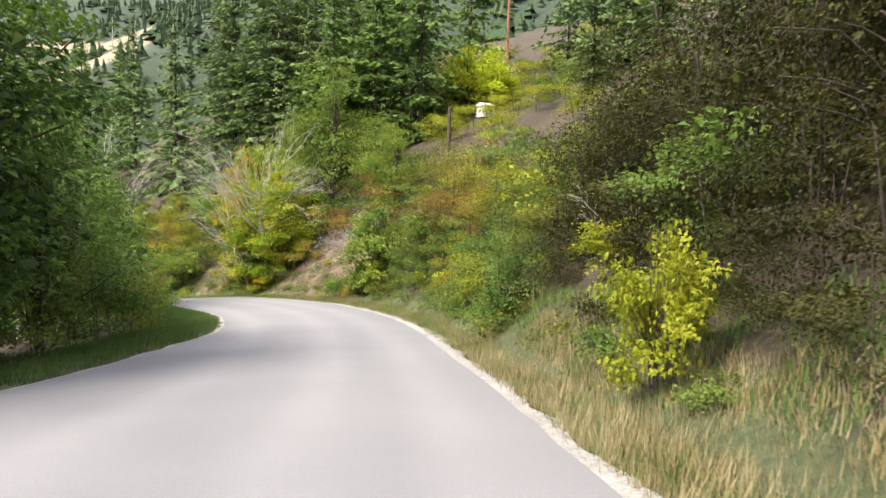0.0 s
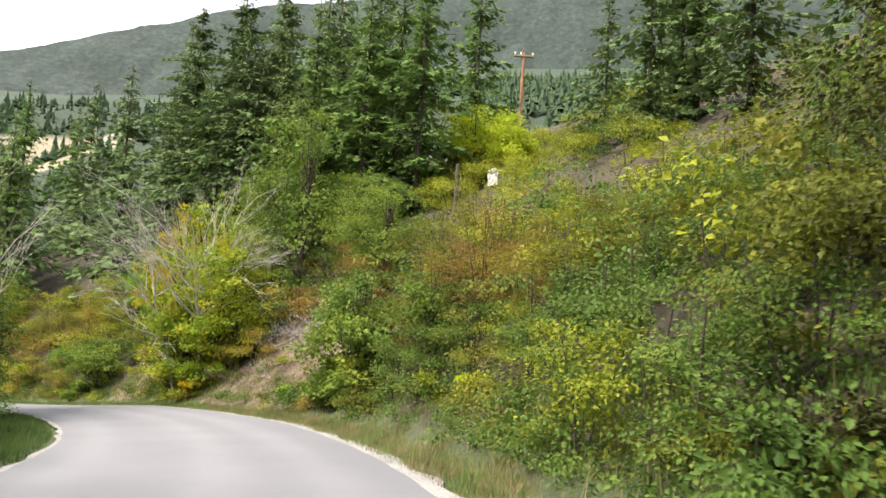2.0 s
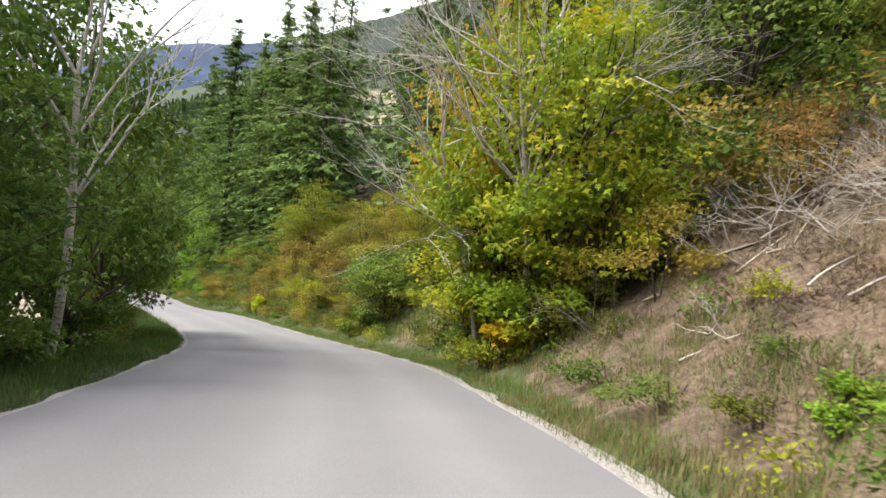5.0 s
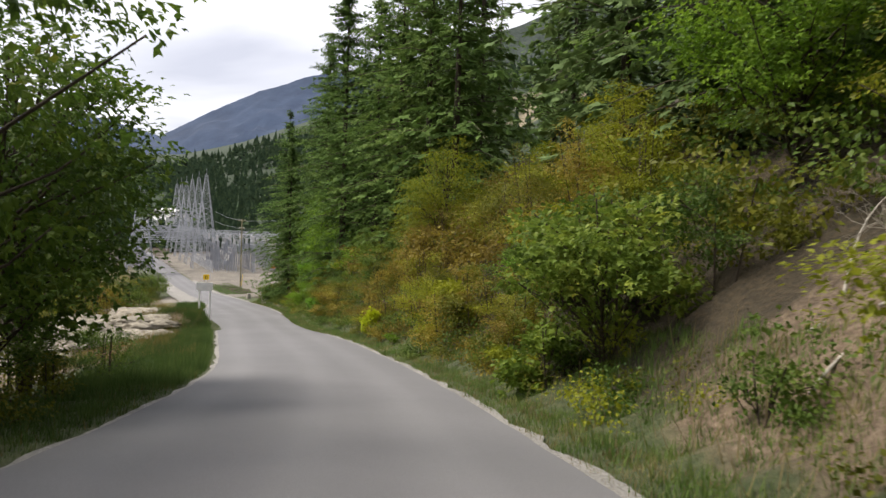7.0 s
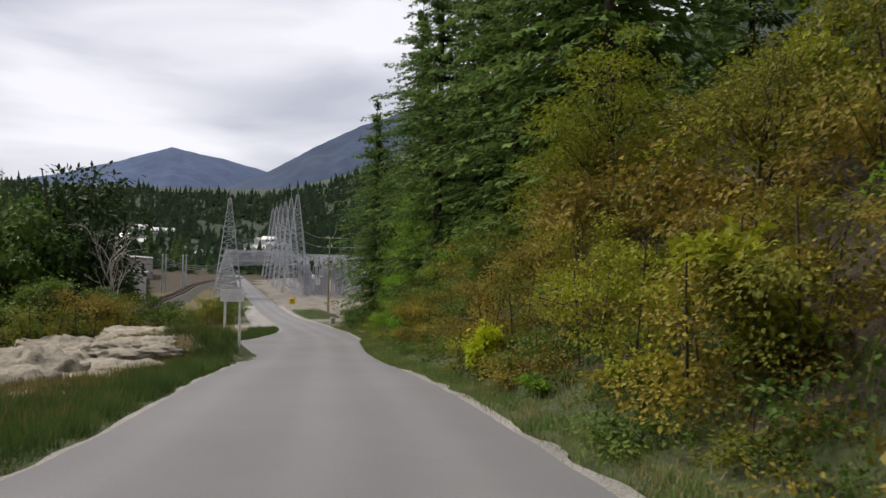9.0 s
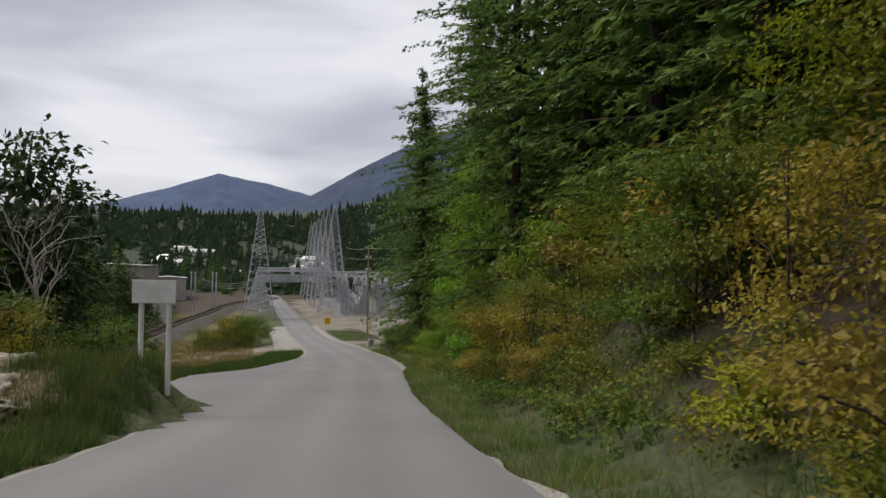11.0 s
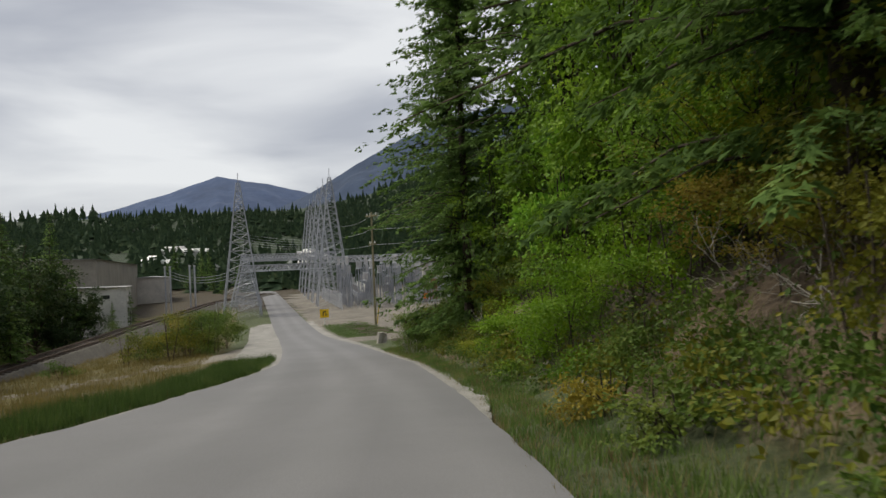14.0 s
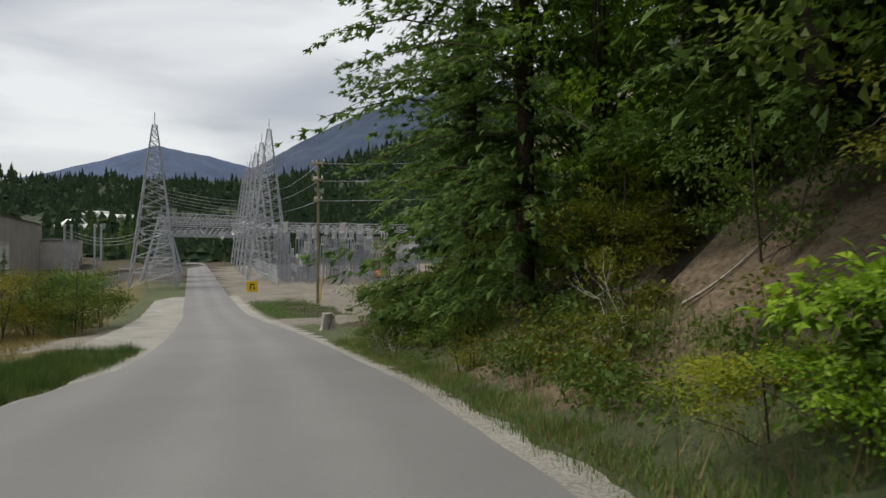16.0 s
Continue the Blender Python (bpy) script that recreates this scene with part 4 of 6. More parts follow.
# plants with their own places: sort, leaves, along, offset, size, height factor
for sort, leaf, s, l, size, tall in [
    # the dark thicket where the way begins, shade put into its leaf colour
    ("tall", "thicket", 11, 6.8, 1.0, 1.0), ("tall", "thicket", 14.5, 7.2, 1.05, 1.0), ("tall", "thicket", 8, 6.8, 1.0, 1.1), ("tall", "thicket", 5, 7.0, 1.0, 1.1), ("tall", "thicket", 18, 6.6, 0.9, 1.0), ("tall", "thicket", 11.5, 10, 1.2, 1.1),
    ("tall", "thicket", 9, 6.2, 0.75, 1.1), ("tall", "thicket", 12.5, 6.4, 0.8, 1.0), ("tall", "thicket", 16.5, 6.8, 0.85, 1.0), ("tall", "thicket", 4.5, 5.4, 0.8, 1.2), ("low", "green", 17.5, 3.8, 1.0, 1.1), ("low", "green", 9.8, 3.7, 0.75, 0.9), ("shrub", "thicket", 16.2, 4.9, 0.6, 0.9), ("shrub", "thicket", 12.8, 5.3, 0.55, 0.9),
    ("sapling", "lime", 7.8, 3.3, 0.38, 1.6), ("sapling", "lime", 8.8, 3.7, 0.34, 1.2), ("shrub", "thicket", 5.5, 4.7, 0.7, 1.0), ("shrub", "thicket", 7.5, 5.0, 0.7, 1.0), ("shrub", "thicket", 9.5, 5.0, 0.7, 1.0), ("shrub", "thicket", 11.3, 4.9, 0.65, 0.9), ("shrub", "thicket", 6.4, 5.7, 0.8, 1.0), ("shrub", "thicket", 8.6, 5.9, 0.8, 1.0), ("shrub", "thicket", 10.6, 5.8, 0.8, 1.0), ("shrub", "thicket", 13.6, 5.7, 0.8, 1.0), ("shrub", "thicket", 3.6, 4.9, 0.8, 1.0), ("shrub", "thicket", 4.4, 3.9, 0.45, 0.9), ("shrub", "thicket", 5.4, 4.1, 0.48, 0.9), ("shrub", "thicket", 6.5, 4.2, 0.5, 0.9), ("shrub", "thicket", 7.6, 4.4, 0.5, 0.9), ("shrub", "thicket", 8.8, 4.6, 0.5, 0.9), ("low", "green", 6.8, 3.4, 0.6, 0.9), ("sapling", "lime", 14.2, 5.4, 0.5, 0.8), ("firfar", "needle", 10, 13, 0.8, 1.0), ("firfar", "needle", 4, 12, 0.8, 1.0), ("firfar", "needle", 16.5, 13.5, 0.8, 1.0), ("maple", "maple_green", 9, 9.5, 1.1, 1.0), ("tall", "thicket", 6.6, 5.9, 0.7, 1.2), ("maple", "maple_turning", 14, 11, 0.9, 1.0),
    # dark brambles, then the yellowing slope
    ("shrub", "green", 18.6, 4.9, 0.75, 0.9), ("shrub", "green", 20.4, 4.4, 0.7, 0.9), ("shrub", "green", 21.8, 5.2, 0.8, 0.9), ("shrub", "green", 23.4, 5.0, 0.65, 0.9), ("tall", "green", 20.5, 7.0, 0.75, 0.8), ("tall", "green", 23, 7.6, 0.75, 0.75), ("shrub", "green", 25.2, 5.6, 0.7, 0.9),
    ("shrub", "lime", 26.6, 5.8, 0.7, 1.1), ("shrub", "olive", 29.0, 5.6, 0.75, 1.2), ("tall", "olive", 33.8, 7.4, 0.7, 1.0), ("tall", "olive", 26.0, 8.2, 0.75, 0.8), ("tall", "lime", 29.5, 9.2, 0.8, 0.8), ("tall", "green", 22, 9.6, 0.8, 0.8), ("tall", "olive", 27.5, 7.2, 0.7, 0.8), ("tall", "rust", 31.2, 7.0, 0.76, 1.05), ("tall", "rust", 29.4, 7.4, 0.6, 1.0), ("tall", "olive", 33.0, 6.2, 0.75, 1.05), ("tall", "lime", 32.5, 8.4, 0.85, 1.0),
    ("shrub", "green", 31.0, 5.1, 0.7, 0.9), ("shrub", "green", 32.6, 5.0, 0.75, 1.1), ("young", "lime_bright", 28.2, 5.0, 0.4, 1.1), ("sapling", "maple_green", 32.0, 6.0, 0.8, 1.0), ("young", "lime", 30.2, 5.0, 0.5, 1.0),
    ("sapling", "maple_green", 35.8, 4.9, 0.95, 1.1), ("sapling", "maple_dark", 36.6, 5.4, 0.95, 1.15), ("young", "maple_green", 35.2, 4.3, 0.9, 1.1), ("young", "maple_green", 36.2, 4.2, 0.95, 1.2), ("tall", "olive", 34.5, 8.8, 0.9, 1.0), ("tall", "olive", 40, 11.0, 0.8, 0.8), ("tall", "rust", 45.5, 10.6, 0.75, 0.8), ("sapling", "lime", 43.3, 9.5, 0.6, 0.8), ("maple", "maple_green", 43.6, 10.5, 0.7, 0.8),
    ("shrub", "rust", 46.5, 8.3, 1.0, 1.0), ("shrub", "rust", 42, 9.0, 1.0, 1.0), ("young", "maple_bright", 39.8, 4.4, 0.5, 0.8), ("young", "maple_bright", 41.0, 4.6, 0.42, 0.8), ("low", "green", 39.0, 4.2, 1.0, 1.0), ("low", "green", 43.6, 4.1, 0.8, 0.7), ("low", "olive", 41.8, 4.2, 0.7, 0.8), ("low", "green", 45.4, 4.0, 0.7, 0.8), ("low", "green", 42.8, 5.2, 0.6, 0.8), ("low", "olive", 44.6, 6.0, 0.6, 0.8),
    # the turning maple and its neighbours
    ("maple", "maple_turning", 50.6, 5.2, 0.9, 1.1), ("maple", "maple_turning", 52.4, 5.0, 1.0, 1.25), ("maple", "maple_turning", 55.8, 6.2, 0.95, 1.0), ("maple", "maple_turning", 58.5, 7.6, 0.85, 0.9), ("maple", "gold", 54.2, 4.6, 0.8, 1.62), ("sapling", "maple_turning", 49.6, 4.5, 0.8, 0.9),
    ("sapling", "maple_turning", 51.2, 4.0, 0.95, 1.0), ("sapling", "maple_turning", 53.2, 3.9, 1.0, 1.0), ("sapling", "maple_turning", 49.3, 5.8, 0.9, 1.0), ("young", "gold", 50.2, 3.7, 0.8, 0.9), ("maple", "maple_green", 52.5, 11, 1.1, 1.15), ("maple", "maple_green", 48.5, 12.0, 0.8, 1.0),
    ("tall", "olive", 60.5, 8.2, 0.9, 0.9), ("shrub", "lime", 56.4, 4.2, 0.8, 1.0), ("sapling", "maple_green", 65.2, 4.5, 0.98, 0.95), ("sapling", "maple_green", 67.4, 4.9, 0.95, 0.95), ("young", "maple_green", 66.4, 3.7, 0.9, 0.9), ("young", "lime", 69.0, 3.8, 0.6, 0.9), ("maple", "maple_bright", 66.5, 9.2, 0.75, 0.9), ("maple", "maple_bright", 63.0, 9.8, 0.75, 0.9), ("sapling", "lime", 71.5, 6.4, 0.8, 0.9),
    # the brown thicket
    ("tall", "lime", 71.5, 8.4, 0.9, 0.95), ("tall", "brown", 75, 8.2, 0.9, 1.0), ("shrub", "brown", 69.4, 5.8, 0.8, 1.0), ("shrub", "brown", 71.2, 6.4, 0.8, 1.0), ("shrub", "lime", 72.6, 5.0, 0.7, 0.9), ("shrub", "brown", 70.6, 4.5, 0.6, 0.9), ("shrub", "brown", 73.8, 6.6, 0.8, 1.0), ("maple", "lime", 90.5, 8.2, 0.72, 1.0), ("maple", "lime", 94.0, 8.0, 0.62, 0.95), ("tall", "olive", 78.5, 8.0, 0.95, 1.0), ("tall", "olive", 82, 8.0, 0.9, 0.85), ("tall", "brown", 88, 7.4, 0.85, 0.75), ("sapling", "lime", 79, 10.5, 0.9, 0.9), ("sapling", "lime", 84.5, 11.5, 1.0, 1.0), ("maple", "lime", 76.5, 10.8, 0.6, 0.8),
    ("sapling", "maple_light", 76.0, 6.6, 0.6, 0.95), ("young", "lime", 77.4, 4.7, 0.95, 1.1), ("young", "lime", 78.6, 4.0, 0.55, 0.9), ("young", "yellow", 86.2, 3.2, 0.52, 1.5), ("young", "fresh", 82.2, 3.4, 0.45, 0.8), ("tall", "olive", 92, 8.5, 0.9, 0.9), ("low", "green", 84, 4.0, 1.0, 1.0), ("low", "green", 81.5, 3.9, 0.6, 0.8), ("low", "green", 80.5, 3.9, 0.7, 0.8), ("shrub", "brown", 89.5, 4.2, 0.7, 0.9),
    ("shrub", "brown", 99.6, 3.9, 0.6, 0.9), ("shrub", "olive", 101.2, 3.7, 0.55, 0.9), ("shrub", "green", 102.8, 3.6, 0.55, 0.9), ("shrub", "brown", 104.6, 3.6, 0.55, 0.8), ("shrub", "brown", 106.4, 3.6, 0.55, 0.8), ("shrub", "olive", 107.6, 4.0, 0.6, 0.9), ("shrub", "lime", 108.4, 4.6, 0.6, 0.9),
    # firs by the road
    ("firnear", "needle", 117.0, 6.9, 1.12, 1.0), ("fir", "needle", 106.5, 9.4, 1.1, 1.0), ("fir", "needle", 101.5, 10.2, 1.1, 1.0), ("firfar", "needle", 97.7, 11.0, 1.1, 1.0), ("fir", "needle", 112, 8.8, 1.1, 1.0), ("firfar", "needle", 104, 15, 1.1, 1.0),
    ("maple", "maple_green", 104, 7.4, 0.55, 0.7), ("maple", "maple_green", 99.0, 7.0, 0.5, 0.6), ("sapling", "green", 95.5, 5.6, 0.9, 0.9), ("young", "maple_light", 109.8, 3.6, 0.75, 1.0), ("sapling", "maple_bright", 107.4, 6.6, 0.9, 1.0), ("sapling", "lime", 110.6, 6.6, 0.8, 1.0), ("tall", "green", 113.4, 6.0, 0.55, 0.7), ("tall", "brown", 115.5, 8.2, 0.6, 0.7), ("shrub", "brown", 105.6, 5.0, 0.8, 0.9),
    ("tall", "lime", 118.8, 6.6, 0.8, 0.95), ("shrub", "fresh", 119.6, 5.4, 0.8, 1.0), ("shrub", "brown", 116.6, 5.6, 0.6, 0.9), ("shrub", "brown", 113.8, 5.4, 0.6, 0.8), ("tall", "fresh", 120.4, 6.4, 0.65, 0.9), ("sapling", "maple_bright", 120.8, 7.2, 0.8, 1.0), ("sapling", "maple_bright", 119.4, 7.4, 0.9, 1.2), ("maple", "maple_bright", 121.5, 7.4, 0.7, 0.9), ("shrub", "fresh", 122, 4.4, 0.75, 0.95), ("shrub", "fresh", 123.1, 4.3, 0.75, 1.1), ("shrub", "fresh", 124.2, 4.2, 0.75, 1.05), ("shrub", "fresh", 125.2, 4.3, 0.7, 0.9), ("shrub", "fresh", 123.4, 5.3, 0.9, 1.1), ("shrub", "fresh", 125, 5.4, 0.8, 1.0), ("shrub", "fresh", 121.6, 5.5, 0.9, 1.1), ("low", "fresh", 121.0, 4.0, 0.8, 1.0), ("low", "fresh", 124.8, 3.8, 0.7, 0.8),
    ("shrub", "lime", 129.2, 4.1, 0.55, 0.85), ("shrub", "fresh", 128.2, 4.2, 0.6, 0.9), ("young", "maple_bright", 128.4, 4.4, 0.8, 0.9), ("shrub", "fresh", 127.2, 4.6, 0.7, 0.9), ("tall", "lime", 135.4, 6.2, 0.5, 0.9), ("low", "lime", 137.5, 4.1, 0.8, 0.8),
    ("maple", "maple_bright", 130.4, 8.0, 1.0, 1.2), ("maple", "maple_bright", 137.6, 7.0, 0.85, 1.2), ("maple", "maple_bright", 126.5, 8.0, 1.0, 1.25), ("sapling", "maple_light", 128.2, 6.2, 1.0, 1.6), ("firnear", "needle", 133.8, 8.8, 1.15, 1.0), ("firnear", "needle", 138.4, 5.6, 0.85, 1.0), ("fir", "needle", 145, 6.6, 1.0, 1.0),
    ("firfar", "needle", 129.0, 11.5, 1.1, 1.0), ("firfar", "needle", 138.5, 10.5, 1.1, 1.0), ("firfar", "needle", 125, 13.0, 1.1, 1.0), ("firfar", "needle", 119, 13, 1.1, 1.0), ("firfar", "needle", 112, 14, 1.1, 1.0), ("firfar", "needle", 143, 13, 1.0, 1.0), ("firfar", "needle", 149, 13, 0.8, 1.0),
    ("shrub", "green", 145.5, 4.2, 0.75, 1.0), ("shrub", "green", 147.2, 4.6, 0.9, 1.1), ("shrub", "green", 149, 5.4, 1.0, 1.0), ("sapling", "green", 151, 6.8, 0.8, 0.8), ("fir", "needle", 153, 9.5, 0.6, 0.9),
    # firs up the slope behind the bend
    ("fir", "needle_grey", 70, 12.5, 1.15, 0.95), ("fir", "needle_grey", 66.3, 14, 1.1, 0.95), ("fir", "needle_grey", 63, 15.5, 1.05, 0.95), ("firfar", "needle_grey", 81, 13.5, 1.15, 0.95), ("firfar", "needle_grey", 74.5, 14.5, 1.15, 0.95), ("firfar", "needle", 58.1, 15, 0.95, 1.0),
    ("firfar", "needle", 54.5, 16.5, 0.9, 1.0), ("firfar", "needle", 57.0, 19.5, 1.0, 1.0), ("firfar", "needle_grey", 64.0, 13.0, 0.95, 1.0), ("firfar", "needle", 68.0, 12.5, 0.95, 1.0), ("firfar", "needle_grey", 61.0, 14.5, 0.9, 1.0), ("firfar", "needle_grey", 72.5, 12.0, 0.9, 1.0), ("firfar", "needle", 51.5, 18.5, 0.85, 1.0), ("firfar", "needle", 61, 18, 1.0, 1.0), ("firfar", "needle", 85.5, 16, 0.8, 1.0), ("firfar", "needle_grey", 70.5, 17, 1.1, 0.95), ("firfar", "needle", 66, 17.5, 1.1, 0.95), ("firfar", "needle", 60, 23, 1.1, 0.95),
    ("maple", "maple_green", 59.5, 11.5, 0.9, 1.1), ("maple", "maple_green", 56.5, 12.0, 0.7, 0.9)]:
    grow(sort, leaf, s, l, size, tall)

# the wood above, thinner where the old field opens
for s in range(22, 152, 8):
    for l in (19, 28):
        ss, ll = s + prng.uniform(-2, 2), l + prng.uniform(-2, 2)
        if 41 < ss < 53 and ll < 36 or ss < 41 and ll < 24 or 84 < ss < 104:
            continue
        grow("firfar", prng.choice(["needle", "needle", "needle_grey"]), ss, ll, prng.uniform(0.8, 1.1))
for s, l, k in ((43, 25, 0.5), (38.5, 22, 0.55), (40, 27, 0.7), (34, 22, 0.6), (29, 20, 0.7), (24, 19, 0.7), (46.5, 38, 0.5)):
    grow("firfar", "needle_grey", s, l, k)
for s, l, k in ((51.8, 23.8, 0.82), (53.0, 26.3, 0.7), (48.5, 24, 0.5)):
    grow("maplefar", "lime_bright", s, l, k * 1.1, 0.9)
for s, l in ((38, 15), (41, 16), (36, 17.5), (40, 19), (44, 17.5), (33, 16), (43, 20), (46, 16.5), (48.5, 18), (46, 20.5), (50, 21), (45, 23.5), (49, 26), (52, 29), (47, 30)):
    grow("shrub", "lime", s, l, 1.1, 0.8)

for k in range(26):
    grow("shrub", prng.choice(["lime", "olive", "green", "lime"]), prng.uniform(38, 57), prng.uniform(19, 37), prng.uniform(1.1, 1.6), 0.85)

# the left side: maples over the falling slope, then the open ground
for sort, leaf, s, l, size, tall in [
    ("maplefar", "maple_dark", 11.5, -11.5, 1.15, 1.1), ("maplefar", "alder", 17.5, -10.6, 1.0, 1.05), ("maplefar", "alder", 13.0, -9.6, 1.0, 1.1), ("maple", "maple_dark", 15.2, -8.8, 1.1, 1.05), ("maple", "maple_dark", 20.2, -8.2, 0.72, 0.95), ("maple", "maple_dark", 25, -8.4, 0.68, 0.9), ("firfar", "needle", 16, -14, 0.8, 1.0), ("maplefar", "maple_dark", 25, -12.0, 0.85, 0.9), ("maplefar", "maple_dark", 31, -9.8, 0.8, 0.85),
    ("maplefar", "maple_dark", 37, -10.2, 0.85, 0.9), ("maple", "maple_dark", 42.6, -9.4, 1.0, 1.1), ("maple", "maple_dark", 47.0, -7.0, 0.8, 0.95), ("maple", "maple_dark", 50.5, -8.6, 1.1, 1.25), ("maple", "maple_dark", 56.0, -6.9, 1.1, 1.25), ("maple", "maple_dark", 62.5, -6.7, 1.1, 1.15), ("maple", "maple_dark", 66.5, -7.0, 1.0, 1.0),
    ("maple", "maple_dark", 70.4, -7.6, 1.0, 1.0), ("shrub", "green", 72.2, -6.2, 0.7, 0.9), ("shrub", "green", 74.6, -6.8, 0.75, 0.9), ("maplefar", "maple_dark", 67, -12, 1.0, 1.0), ("maplefar", "maple_dark", 60, -14, 1.2, 1.2), ("maplefar", "maple_dark", 52, -14, 1.0, 1.1), ("maplefar", "maple_dark", 40, -16, 1.1, 1.1), 
    ("firfar", "needle", 124, -21, 0.6, 1.0), ("firfar", "needle", 130, -25, 0.66, 1.0), ("firfar", "needle", 136, -24, 0.6, 1.0),
    ("shrub", "green", 17.5, -7.4, 1.0, 1), ("shrub", "green", 21, -7.0, 1.0, 1), ("shrub", "green", 24, -7.0, 1.0, 1), ("shrub", "olive", 27, -7.0, 1.0, 0.9), ("shrub", "green", 30, -7.0, 1.0, 1), ("shrub", "green", 33, -6.8, 0.9, 1), ("shrub", "green", 36, -6.8, 1, 1),
    ("sapling", "maple_dark", 40, -7.2, 0.8, 0.8), ("sapling", "maple_dark", 44.5, -6.8, 0.9, 0.8), ("sapling", "maple_dark", 48.4, -6.4, 1.0, 1.0), ("shrub", "green", 47.5, -6.6, 1.0, 1), ("shrub", "green", 51, -6.6, 0.9, 0.9), ("sapling", "maple_dark", 55, -6.6, 0.7, 0.7), ("shrub", "green", 58.5, -6.4, 0.9, 0.9),
    ("shrub", "olive", 62, -6.8, 1.0, 0.9), ("shrub", "green", 66, -7.2, 0.9, 0.9), ("shrub", "green", 70, -7.6, 0.9, 0.9), ("shrub", "olive", 73, -8.2, 0.8, 0.8), ("low", "olive", 64, -6.0, 1.0, 1), ("low", "olive", 68, -6.2, 1.0, 1),
    ("maplefar", "maple_dark", 116, -20, 1.1, 1.25), ("maplefar", "maple_dark", 110, -23, 1.15, 1.25), ("maplefar", "alder", 122, -18, 1.31, 1.25), ("maplefar", "maple_dark", 104, -20, 0.9, 1.06), 
    ("maplefar", "maple_dark", 113, -28, 1.2, 1.25), ("maplefar", "maple_dark", 118, -26, 1.1, 1.0),
    ("maplefar", "alder", 127, -24, 1.25, 1.0), ("sapling", "green", 108, -15, 1.2, 1.1), ("sapling", "green", 113, -13.5, 1.1, 1.0), ("shrub", "brown", 105, -12, 1.3, 1.2), ("shrub", "olive", 102, -13, 1.3, 1.1),
    ("sapling", "green", 117.5, -11.5, 1.1, 0.9), ("shrub", "olive", 109, -11.5, 1.2, 1.1), ("shrub", "green", 113, -10.2, 1.1, 1.0), ("low", "green", 117, -9.4, 1.3, 1.2), ("shrub", "olive", 115, -15, 1.3, 1.1), ("sapling", "green", 104, -16, 1.2, 1.0), ("shrub", "green", 99, -16, 1.3, 1.1),
    ("maplefar", "maple_turning", 101, -20, 0.5, 0.7), ("firfar", "needle", 148, -25, 0.62, 1.0), ("firfar", "needle", 143, -28, 0.6, 0.9), ("maplefar", "alder", 152, -24, 1.06, 1.0), ("maplefar", "alder", 146, -27, 1.19, 1.1),
    ("maplefar", "alder", 158, -25, 1.06, 1.0), ("firfar", "needle", 156, -28, 0.55, 1.0), ("firfar", "needle", 169, -22.5, 0.35, 0.9), ("firfar", "needle", 138, -31, 0.65, 1.0), ("firfar", "needle", 131, -33, 0.6, 1.0), ("maplefar", "alder", 140, -26, 1.12, 1.0), ("maplefar", "alder", 134, -28, 1.25, 1.0),
    ("shrub", "olive", 163, -10.5, 1.3, 1.1), ("shrub", "green", 166, -7.4, 1.4, 1.1), ("shrub", "green", 166.5, -9.4, 1.4, 1.1), ("shrub", "green", 169.5, -6.6, 1.3, 1.2), ("shrub", "green", 172, -8.4, 1.4, 1.1), ("shrub", "olive", 174, -10.5, 1.4, 1.0), ("shrub", "olive", 161, -13.0, 1.1, 1.0), ("shrub", "green", 168, -8.2, 1.1, 1.1), ("shrub", "green", 165, -12.6, 1.2, 0.9), ("shrub", "green", 170, -10.2, 1.1, 1.0), ("low", "green", 158, -16.5, 1.2, 1.1), ("shrub", "green", 168, -12.5, 1.1, 1.0), ("firfar", "needle", 196, -24, 0.4, 1.0), ("maplefar", "alder", 190, -24, 0.6, 0.8), ("maplefar", "alder", 197, -23.5, 0.7, 1.2), ("firfar", "needle", 195, -26, 0.68, 1.0), ("maplefar", "alder", 190.5, -26.5, 1.0, 1.35), ("firfar", "needle", 186, -28, 0.7, 1.0), ("maplefar", "alder", 181, -29, 1.05, 1.35), ("firfar", "needle", 176, -31, 0.65, 1.0), ("maplefar", "alder", 171, -32, 1.0, 1.3), ("maplefar", "alder", 168, -25, 0.9, 1.2), ("maplefar", "alder", 174.5, -26, 0.9, 1.25), ("firfar", "needle", 171, -28, 0.6, 1.0), ("maplefar", "alder", 163, -24, 0.8, 1.1), ("firfar", "needle", 211, -20.5, 0.32, 0.9), ("firfar", "needle", 207, -22, 0.24, 0.9), ("shrub", "green", 205, -21.5, 1.0, 1.0), ("shrub", "green", 163.5, -8.0, 1.2, 1.0), ("shrub", "olive", 167, -11, 1.3, 1.0), ("shrub", "green", 170.5, -8.6, 1.4, 1.1), ("shrub", "olive", 164.8, -9.2, 1.3, 1.1)]:
    grow(sort, leaf, s, l, size, tall)

for x, y, k in ((-258, 173, 0.42), (-266, 173, 0.5), (-274, 179, 0.48), (-283, 180, 0.55), (-262, 167, 0.36), (-291, 186, 0.55), (-252, 178, 0.4), (-246, 170, 0.3), (-300, 178, 0.55), (-270, 164, 0.4)):
    grow("firfar", "needle", 0, 0, k, 1.0, at=(x, y))

for sort, leaf, x, y, k in (("maplefar", "alder", -152, 104, 1.35), ("maplefar", "alder", -153, 100.5, 1.6), ("firfar", "needle", -157, 97.5, 0.9), ("firfar", "needle", -162, 95, 1.0), ("maplefar", "alder", -149, 98, 1.3), ("maplefar", "alder", -157, 93, 1.8)):
    grow(sort, leaf, 0, 0, k, 1.0, at=(x, y))

